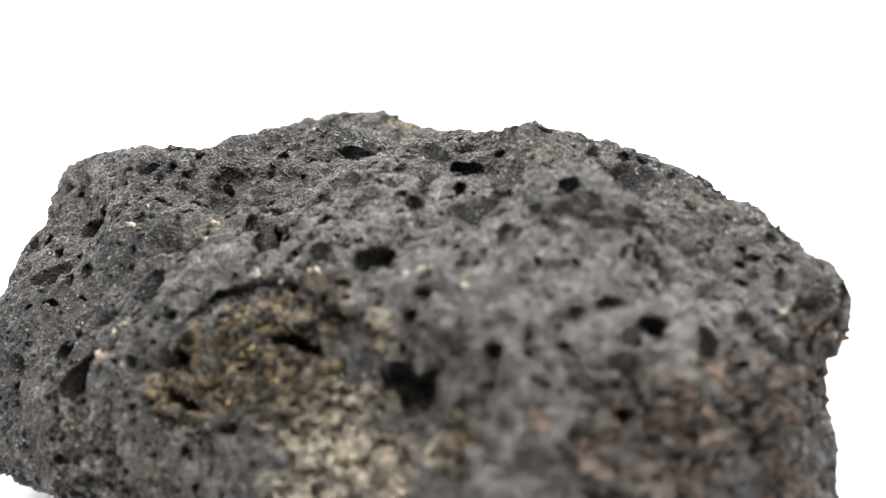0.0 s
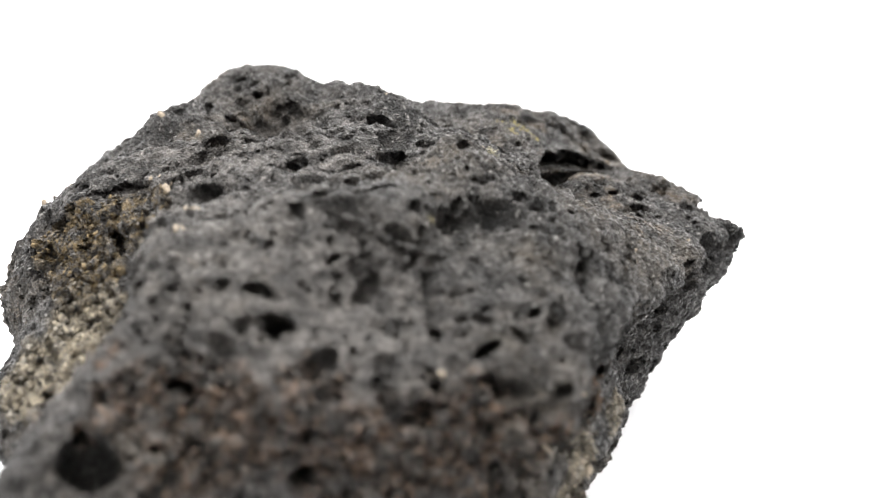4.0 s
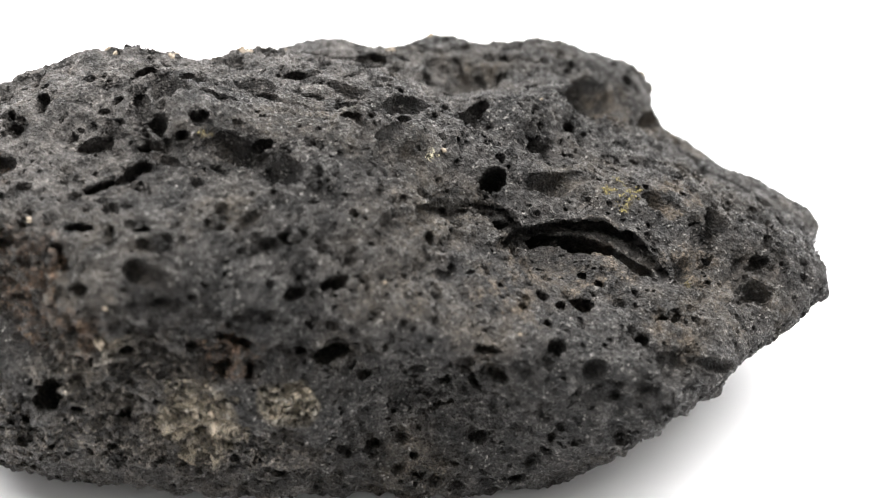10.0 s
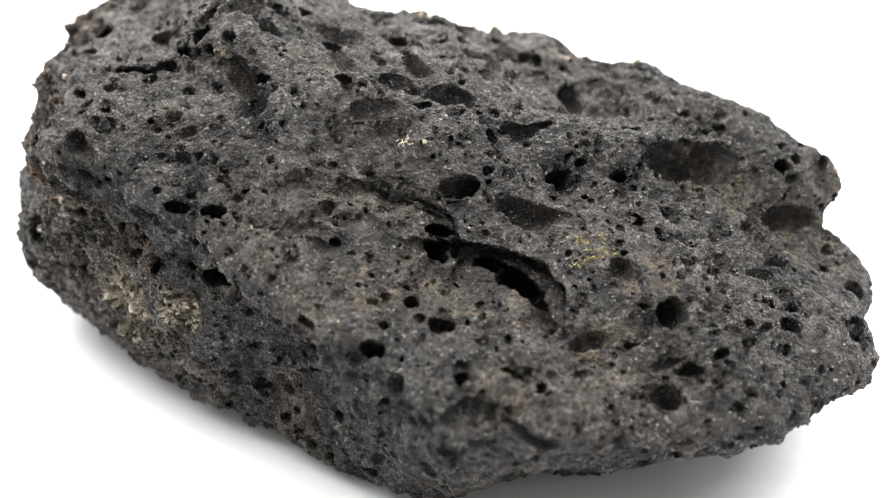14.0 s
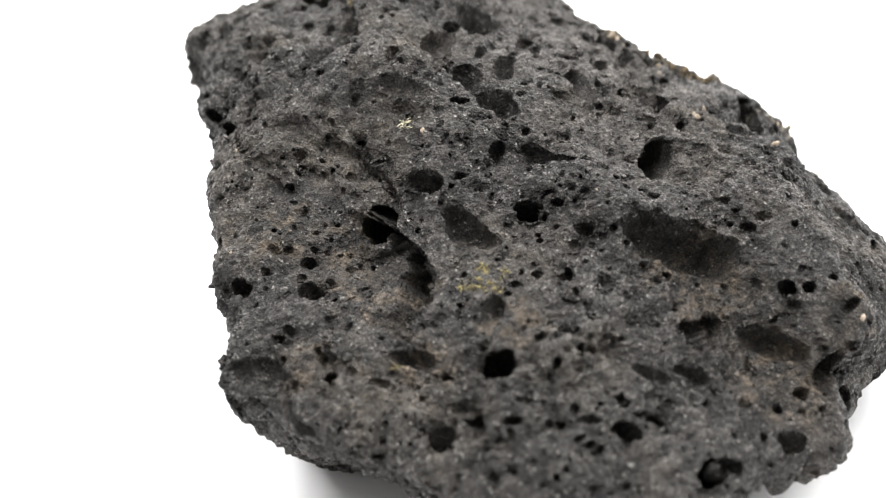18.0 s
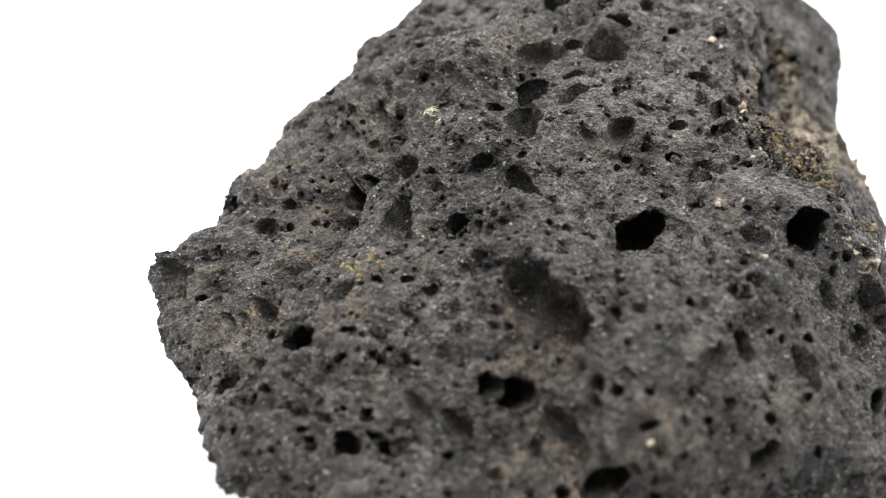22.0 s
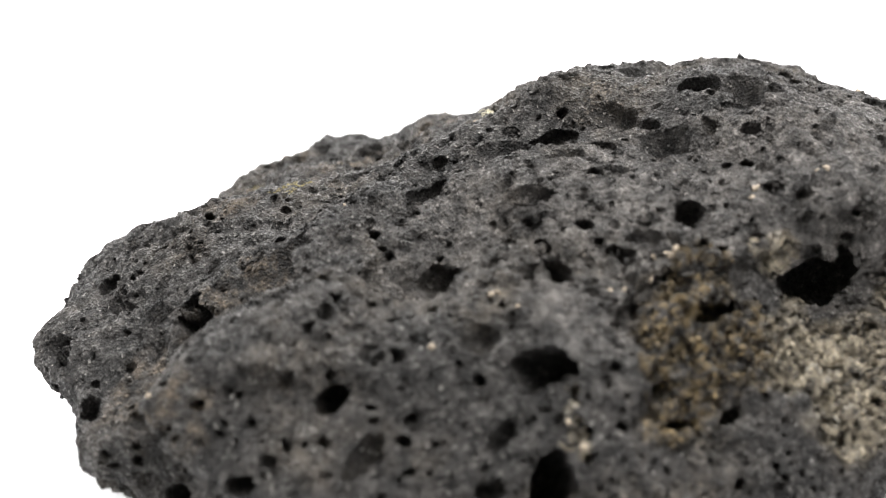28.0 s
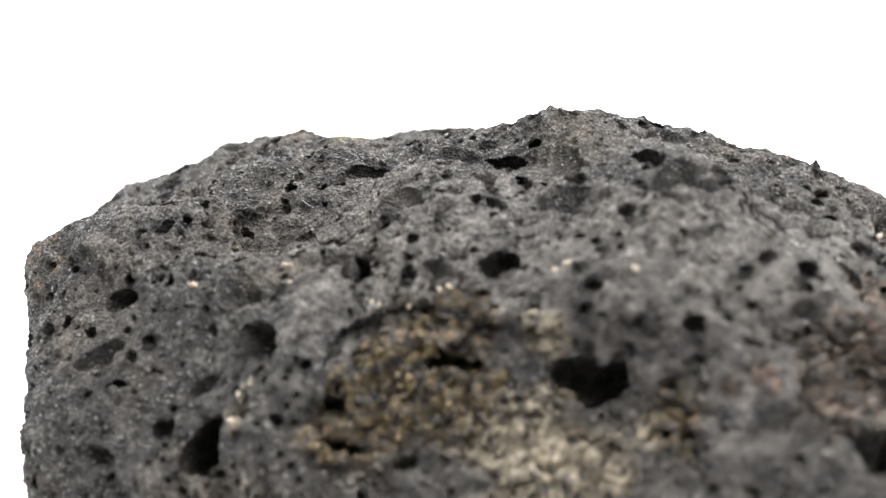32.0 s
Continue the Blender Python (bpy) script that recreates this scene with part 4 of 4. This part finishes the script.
def named_tints(s):
    s.tint("rubble", (35.7, -28.5, 1.3), 6.3)
    s.tint("rubble", (33.7, -23.0, 2.3), 5.6)
    s.tint("rubble", (32.0, -18.8, -0.1), 5.6)
    s.tint("rubble", (32.8, -23.9, -6.5), 6.3)
    s.tint("rubble", (30.5, -17.3, -7.9), 5.6)
    s.tint("rubble", (28.5, -10.6, -8.7), 4.9)
    s.tint("rubble", (35.1, -30.9, -6.6), 4.9)
    s.tint("rubble", (34.3, -31.1, 9.1), 3.5)
    s.tint("rubble", (-23.8, -35.8, 5.1), 6.3)
    s.tint("rubble", (31.0, -41.4, 10.5), 8.4)
    s.tint("rubble", (16.6, -53.7, 13.4), 8.4)
    s.tint("rubble", (-36.2, -33.4, -2.1), 7.7)
    s.tint("rubble", (34.6, -26.8, -3.8), 6.3)
    s.tint("rubble", (35.7, -38.4, -4.8), 6.3)
    s.tint("ash", (-20.2, -8.2, 11.4), 9.1)
    s.tint("ash", (-13.7, -5.6, 13.1), 7.7)
    s.tint("ash", (2.4, -49.8, 13.0), 9.1)
    s.tint("ash", (-0.8, -51.4, 7.6), 8.4)
    s.tint("ash", (7.5, -46.8, 17.9), 14.0)
    s.tint("ash", (-23.0, -24.2, 12.6), 8.4)
    s.tint("ash", (-5.7, -36.6, 16.9), 11.2)
    s.tint("ash", (4.6, -46.7, 17.9), 14.0)
    s.tint("ash", (20.2, -43.5, 17.0), 11.9)
    s.tint("ash", (23.5, -40.7, 15.8), 12.6)
    s.tint("ash", (-9.4, -23.8, 17.2), 14.0)
    s.tint("ash", (2.4, -38.0, 20.0), 14.0)
    s.tint("ash", (-2.4, -35.5, 19.0), 14.0)
    s.tint("ash", (15.7, -35.9, 20.2), 14.0)
    s.tint("ash", (11.7, -42.8, 19.0), 14.0)
    s.tint("lichen", (-4.1, 17.3, 7.8), 1.1)
    s.tint("lichen", (-6.6, 17.9, 8.2), 1.2)
    s.tint("lichen", (-5.5, 17.4, 8.1), 1.1)
    s.tint("lichen", (-6.4, 17.6, 8.3), 0.8)
    s.tint("lichen", (16.3, -21.7, 20.1), 0.9)
    s.tint("lichen", (-5.3, 17.8, 8.0), 0.6)
    s.tint("lichen", (-5.0, 17.6, 8.0), 0.8)
    s.tint("lichen", (16.7, -21.8, 19.9), 0.6)
    s.tint("lichen", (16.7, -22.2, 20.0), 0.5)
    s.tint("lichen", (6.1, -0.2, 13.9), 0.6)
    s.tint("lichen", (-7.8, 16.2, 8.7), 1.3)
    s.tint("lichen", (-5.4, 15.6, 8.7), 1.2)
    s.tint("lichen", (-7.7, 18.4, 8.2), 0.7)
    s.tint("lichen", (6.4, 0.0, 13.6), 0.7)
    s.tint("lichen", (1.3, 25.9, 2.8), 1.1)
    s.tint("dust", (-27.4, 12.7, 6.5), 5.6)
    s.tint("dust", (-28.5, 13.4, 5.5), 4.2)
    s.tint("dust", (6.2, 16.5, 5.0), 6.3)
    s.tint("dust", (-36.1, 16.2, -0.1), 4.2)
    s.tint("dust", (2.7, 17.3, 6.1), 4.9)
    s.tint("dust", (15.6, 10.2, 7.9), 4.2)
    s.tint("dust", (-1.6, 25.6, 3.0), 4.2)
    s.tint("dust", (-29.3, 10.6, 7.3), 4.9)
    s.tint("dust", (-10.2, 22.0, 7.0), 4.2)
    s.tint("dust", (-23.0, 10.8, 8.8), 4.2)
    s.tint("dust", (-44.7, 9.4, 4.6), 6.3)
    s.tint("dust", (-26.8, 10.3, 7.9), 6.3)
    s.tint("dust", (-8.5, 22.6, 6.9), 3.5)
    s.tint("dust", (17.5, 10.4, 7.4), 5.6)
    s.tint("dust", (9.9, 10.3, 7.0), 4.2)
    s.tint("dust", (10.3, 26.0, 2.2), 4.2)
    s.tint("dust", (-24.7, -5.6, 11.5), 3.5)
    s.tint("dust", (-35.5, 16.2, -0.0), 6.3)
    s.tint("ochre", (-19.6, -32.6, 11.0), 3.5)
    s.tint("ochre", (-24.0, -33.5, 8.3), 3.5)
    s.tint("ochre", (-26.8, -34.7, 5.3), 2.8)
    s.tint("ochre", (-19.4, -30.8, 12.2), 2.0)
    s.tint("ochre", (-14.0, -33.0, 13.8), 4.9)
    s.tint("ochre", (-20.6, -33.0, 10.3), 3.1)
    s.tint("ochre", (-18.1, -33.2, 11.5), 2.8)
    s.tint("ochre", (-23.5, -33.7, 8.3), 2.8)
    s.tint("ochre", (-16.9, -36.3, 9.6), 3.5)
    s.tint("ochre", (-19.3, -32.7, 11.2), 4.2)
    s.tint("ochre", (-22.2, -34.2, 8.2), 3.5)
    s.tint("ochre", (-15.0, -33.7, 12.7), 3.5)
    s.tint("ochre", (-19.3, -31.5, 11.9), 4.2)
    s.tint("ochre", (-21.3, -33.9, 9.0), 3.5)
    s.tint("ochre", (-17.4, -35.9, 9.7), 4.2)
    s.tint("ochre", (-13.9, -33.7, 13.3), 3.5)
    s.tint("ochre", (-23.9, -35.2, 6.0), 2.8)
    s.tint("ochre", (-14.7, -37.5, 9.6), 2.8)
    s.tint("ochre", (-20.3, -33.7, 9.8), 4.9)
    s.tint("ochre", (-17.3, -32.0, 12.7), 4.2)
    s.tint("ochre", (-23.3, -35.6, 5.7), 3.5)
    s.tint("ochre", (-15.8, -37.5, 9.2), 4.2)
    s.tint("ochre", (-19.6, -32.6, 11.1), 4.2)
    s.tint("ochre", (-15.4, -33.3, 12.9), 4.9)
    s.tint("ochre", (-19.7, -35.8, 8.1), 4.2)
    s.tint("ochre", (-13.4, -37.8, 9.7), 3.5)
    s.tint("ochre", (0.5, -49.1, 11.0), 3.5)
    s.tint("ochre", (-21.0, -31.2, 11.3), 2.8)
    s.tint("ochre", (0.1, -50.8, 9.5), 2.4)
    s.tint("pale", (-10.9, -41.6, 6.8), 4.9)
    s.tint("pale", (-6.4, -38.3, 13.9), 2.1)
    s.tint("pale", (-9.2, -45.2, 5.0), 4.1)
    s.tint("pale", (-12.3, -45.7, 4.0), 4.1)
    s.tint("pale", (-1.6, -47.8, 8.7), 2.1)
    s.tint("pale", (-13.7, -47.8, 2.1), 4.9)
    s.tint("pale", (-10.8, -49.6, 2.1), 4.1)
    s.tint("pale", (-7.2, -37.5, 14.0), 1.5)
    s.tint("pale", (-10.0, -46.6, 4.1), 3.3)
    s.tint("pale", (-12.3, -42.0, 6.5), 4.9)
    s.tint("pale", (-9.7, -43.7, 5.7), 4.1)
    s.tint("pale", (-6.8, -38.0, 13.7), 2.5)
    s.tint("pale", (-5.9, -47.3, 5.2), 4.1)
    s.tint("pale", (-9.8, -45.8, 4.6), 4.1)
    s.tint("pale", (-8.8, -49.6, 3.1), 4.1)
    s.tint("pale", (-11.7, -41.9, 6.6), 2.9)
    s.tint("pale", (-7.3, -39.7, 8.5), 2.1)
    s.tint("pale", (-7.2, -43.7, 6.2), 2.9)
    s.tint("pale", (31.4, -17.2, -2.2), 3.7)
    s.tint("pale", (31.9, -19.3, -4.0), 2.9)
    s.tint("pale", (30.0, -9.0, -2.1), 2.8)
    s.tint("pale", (30.7, -16.1, -5.1), 3.7)
    s.tint("pale", (35.1, -24.1, 5.3), 1.6)
    s.tint("pale", (29.4, -7.8, -1.7), 2.3)
    s.tint("pale", (31.0, -16.4, -2.9), 2.8)
    s.tint("pale", (30.9, -16.3, -3.9), 3.7)
    s.tint("pale", (30.6, -17.5, -8.2), 2.9)
    s.tint("pale", (29.8, -8.5, -1.8), 2.1)
    s.tint("pale", (35.4, -24.1, 5.7), 2.3)
    s.tint("pale", (32.0, -18.8, -1.5), 2.0)
    s.tint("pale", (-30.7, -26.5, 9.2), 0.6)
    s.tint("pale", (-31.7, -26.8, 8.4), 0.6)
    s.tint("pale", (-32.8, -27.6, 7.2), 0.6)
    s.tint("pale", (-33.6, -28.4, 6.1), 0.6)
    s.tint("pale", (-33.9, -29.0, 5.4), 0.6)
    s.tint("pale", (-32.3, -26.4, 7.9), 0.7)
    s.tint("pale", (-33.5, -27.5, 6.4), 0.7)
    s.tint("pale", (-34.3, -29.0, 4.9), 0.7)
    s.tint("rust", (32.1, -37.3, 9.7), 5.6)
    s.tint("rust", (32.7, -33.8, 10.9), 4.2)
    s.tint("rust", (32.0, -39.3, 7.0), 2.8)
    s.tint("rust", (18.0, -51.8, 14.7), 6.3)
    s.tint("rust", (22.9, -51.3, 13.4), 5.6)
    s.tint("rust", (28.7, -44.7, 11.4), 4.2)
    s.tint("rust", (7.0, -53.1, 15.2), 2.1)
    s.tint("rust", (18.9, -55.0, 11.9), 6.3)
    s.tint("rust", (13.5, -55.5, 13.9), 4.2)
    s.tint("rust", (31.5, -38.4, 12.1), 2.8)
    s.tint("rust", (32.8, -33.1, 11.2), 1.8)
    s.tint("rust", (31.5, -41.2, 7.9), 3.5)
    s.tint("rust", (23.6, -44.4, 15.2), 4.2)
    s.tint("rust", (13.8, -51.9, 14.9), 4.2)
    s.tint("rust", (33.2, -32.5, 10.3), 4.2)
    s.tint("rust", (29.3, -43.3, 12.0), 4.2)
    s.tint("rust", (21.5, -52.2, 14.0), 4.2)
    s.tint("rust", (-6.8, -49.7, 3.9), 3.5)
    s.tint("rust", (11.7, -56.3, 14.3), 4.2)
    s.tint("rust", (31.4, -40.9, 9.4), 6.3)
    s.tint("rust", (32.9, -33.6, 7.9), 5.6)
    s.tint("rust", (29.1, -48.6, 5.5), 4.9)
    s.tint("rust", (36.9, -27.6, 7.1), 4.2)
    s.tint("rust", (31.1, -45.4, 3.8), 4.9)
    s.tint("rust", (18.1, -52.6, 14.2), 6.3)
    s.tint("rust", (31.6, -40.1, 9.2), 5.6)
    s.tint("rust", (24.0, -49.5, 13.3), 4.9)
    s.tint("rust", (13.2, -55.3, 14.1), 4.2)
    s.tint("rust", (4.3, -51.8, 14.1), 1.5)
    s.tint("rust", (32.9, -32.2, 12.0), 3.5)
    s.tint("rust", (31.0, -14.4, 3.6), 3.5)
    s.tint("rust", (31.0, -13.7, 4.4), 3.5)


for p in stone.spots(350):
    stone.dish(p, 0.5 + 1.2 * rng.rand() ** 2, 0.15 + 0.25 * rng.rand(), rng.randn(3), 0.5 + 0.5 * rng.rand())
named_pits(stone)
named_tints(stone)
for k, p in enumerate(stone.spots(7000)):
    r = min(0.135 * (1 - rng.rand()) ** -0.5, 0.6)
    stone.pit(p, r, 0.7 + 0.8 * rng.rand(), rng.randn(3), 0.5 + 0.5 * rng.rand(), shy=True)
ids = np.where(np.maximum(stone.tints["rubble"], stone.tints["ochre"]) + stone.tints["pale"] > 0.3)[0]
for p in stone.x[ids[rng.permutation(len(ids))[:2200]]]:
    stone.pit(p, 0.15 + 0.75 * rng.rand() ** 3, 0.9 + 0.4 * rng.rand(), rng.randn(3), 0.5 + 0.5 * rng.rand(), shy=True)
stone.finish("body", LAVA, rock)

LUMPS = []
for k in range(6):
    bm = bmesh.new()
    bmesh.ops.create_icosphere(bm, subdivisions=2, radius=1.0)
    for v in bm.verts:
        v.co *= 1 + 0.75 * noise.noise(v.co * 1.3 + Vector((k * 5.1, 0, 0))) + 0.5 * noise.noise(v.co * 3.1 + Vector((0, k * 3.7, 0)))
    LUMPS.append((np.array([v.co[:] for v in bm.verts]), np.array([[v.index for v in f.verts] for f in bm.faces])))
    bm.free()


def crumbs(name, kind, mat, count, size, label):
    """Loose-looking grains baked onto the skin wherever that crust lies."""
    value = stone.tints[kind]
    ids = np.where(value > 0.35)[0]
    ids = ids[rng.permutation(len(ids))[:count]]
    verts, faces, base = [], [], 0
    for i in ids:
        v, f = LUMPS[rng.randint(6)]
        r = size * (0.4 + rng.rand() ** 2) * SIZE
        turn = np.array(Euler(rng.rand(3) * 6.28).to_matrix())
        verts.append((v * (1, 0.8, 0.7)) @ turn * r + stone.done[i])
        faces.append(f + base)
        base += len(v)
    me = bpy.data.meshes.new(name)
    me.from_pydata(np.concatenate(verts).tolist(), [], np.concatenate(faces).tolist())
    me.polygons.foreach_set("use_smooth", np.ones(len(me.polygons), bool))
    me.materials.append(mat)
    ob = new(name, me)
    ob.parent = rock
    return tagged(ob, label, kind="stuff")


crumbs("ochre_crust", "ochre", OCHRE, 450, 0.25, "crumbly ochre brown crust in a broken pocket")
crumbs("pale_crust", "pale", PALE, 420, 0.24, "pale grey crumbly mineral crust")
crumbs("rust_crust", "rust", RUST, 600, 0.2, "rusty brown crumbly crust")
crumbs("lichen", "lichen", crust_material("lichen", (0.09, 0.075, 0.03), (0.24, 0.2, 0.07)), 90, 0.14, "yellow mineral flecks")


def grain(k, x, y, z, r):
    v, f = LUMPS[k % 6]
    place = np.array((x, y, z))
    ids = stone.near(place, 2.5)
    spot = stone.done[ids[((stone.x[ids] - place) ** 2).sum(1).argmin()]]
    me = bpy.data.meshes.new("mineral_grain")
    me.from_pydata((v * (1, 0.75, 0.6) * 0.62 * r * SIZE).tolist(), [], f.tolist())
    me.polygons.foreach_set("use_smooth", np.ones(len(me.polygons), bool))
    me.materials.append(GRAIN)
    ob = new("mineral_grain", me)
    ob.parent = rock
    ob.location, ob.rotation_euler = spot, (k, 2 * k, 3 * k)
    tagged(ob, "cream mineral grain set in the stone")


for k, g in enumerate([
    (-3.1, -33.8, 18.8, 0.85), (-13.1, -29.5, 15.9, 1.03), (-32.9, -12.9, 10.8, 0.79), (0.7, -38.7, 20.0, 0.55), (-24.2, -15.0, 12.5, 0.67),
    (-24.7, -17.9, 12.5, 0.55), (-19.2, -25.0, 13.7, 0.55), (-17.0, -28.2, 14.4, 0.55), (-4.4, -33.8, 18.0, 0.55), (-14.6, -27.6, 15.6, 0.61),
    (-33.9, -28.9, 5.5, 0.67), (-23.7, -15.4, 12.6, 0.48), (-43.6, 11.4, 5.0, 0.67), (3.8, -0.3, 15.3, 0.55), (37.5, -23.9, 11.2, 0.55),
    (24.6, -0.0, 11.1, 0.36), (28.8, -7.5, -0.2, 0.67), (29.8, -34.9, 14.8, 0.79), (35.8, -25.2, 5.6, 1.09), (35.2, -23.7, 5.9, 0.85),
    (32.1, -18.9, -1.0, 0.91), (31.4, -17.8, -3.2, 1.09), (31.0, -16.2, -3.1, 0.91), (31.0, -17.3, -5.1, 0.79), (29.6, -8.2, -1.6, 0.67),
    (30.3, -10.1, -3.0, 0.73), (-19.0, -26.4, 13.7, 0.55), (1.0, -39.5, 20.0, 0.67), (-8.4, -39.1, 8.9, 1.03), (30.7, -15.9, -4.2, 0.97),
    (30.1, -14.9, -6.1, 0.79), (29.1, -7.7, -1.0, 0.85), (29.9, -8.7, -2.5, 0.67), (-13.5, -28.8, 15.9, 0.79), (-33.0, -26.8, 7.1, 0.55),
    (-15.6, 5.5, 13.7, 0.36), (21.4, 12.7, 5.4, 0.36), (-3.0, -34.9, 18.9, 0.85),
]):
    grain(k, *g)


def strand(verts, faces, line, r):
    """A thin three-sided thread along a line."""
    base = len(verts)
    for q in line:
        for k in range(3):
            verts.append((q[0] + r * math.cos(k * 2.1), q[1] + r * math.sin(k * 2.1), q[2] + r * math.sin(k * 2.1 + 1)))
    for i in range(len(line) - 1):
        for k in range(3):
            a, b = base + 3 * i + k, base + 3 * i + (k + 1) % 3
            faces.append((a, b, b + 3, a + 3))


def fibres(name, place, count, size, thick, mat, label):
    place = np.array(place)
    ids = stone.near(place, 2.5)
    spot = stone.done[ids[((stone.x[ids] - place) ** 2).sum(1).argmin()]]
    verts, faces = [], []
    for k in range(count):
        a, tilt, curl = rng.rand() * 6.3, rng.rand() * 1.2, 1 + 2 * rng.rand()
        start = rng.randn(3) * size * 0.3 * (count > 1)
        line = [start + size * np.array((math.cos(a + curl * t) * t, math.sin(a + curl * t) * t, 0.25 + 0.5 * math.sin(3 * t) * tilt)) for t in np.linspace(0, 1, 9)]
        strand(verts, faces, [q * SIZE for q in line], thick * SIZE)
    me = bpy.data.meshes.new(name)
    me.from_pydata([tuple(v) for v in verts], [], faces)
    me.materials.append(mat)
    ob = new(name, me)
    ob.parent, ob.location = rock, spot
    tagged(ob, label)


STRAW = crust_material("straw", (0.3, 0.28, 0.18), (0.6, 0.56, 0.42))
WHITE = crust_material("white_fibre", (0.3, 0.3, 0.29), (0.5, 0.5, 0.48))
fibres("fibre_tuft", (5.7, -1.1, 14.9), 16, 0.7, 0.025, STRAW, "tiny tangle of straw coloured fibres")
fibres("fibre", (-2.6, -8.5, 16.6), 1, 1.6, 0.013, WHITE, "thin white fibre lying on the stone")
fibres("fibre", (-17.9, -2.5, 11.9), 1, 1.2, 0.013, WHITE, "thin white fibre lying on the stone")


def motions():
    turn = [(0, -0.00), (2, -21.04), (4, -42.14), (6, -63.39), (8, -84.68), (10, -105.99), (12, -127.12), (14, -148.16), (16, -169.15), (18, -190.11), (20, -210.99), (22, -231.91), (24, -252.78), (26, -273.82), (28, -294.95), (30, -316.01), (32, -337.14)]
    walk(rock, [(t, pose(0, 0, 0, 0, 0, a)) for t, a in turn])


motions()
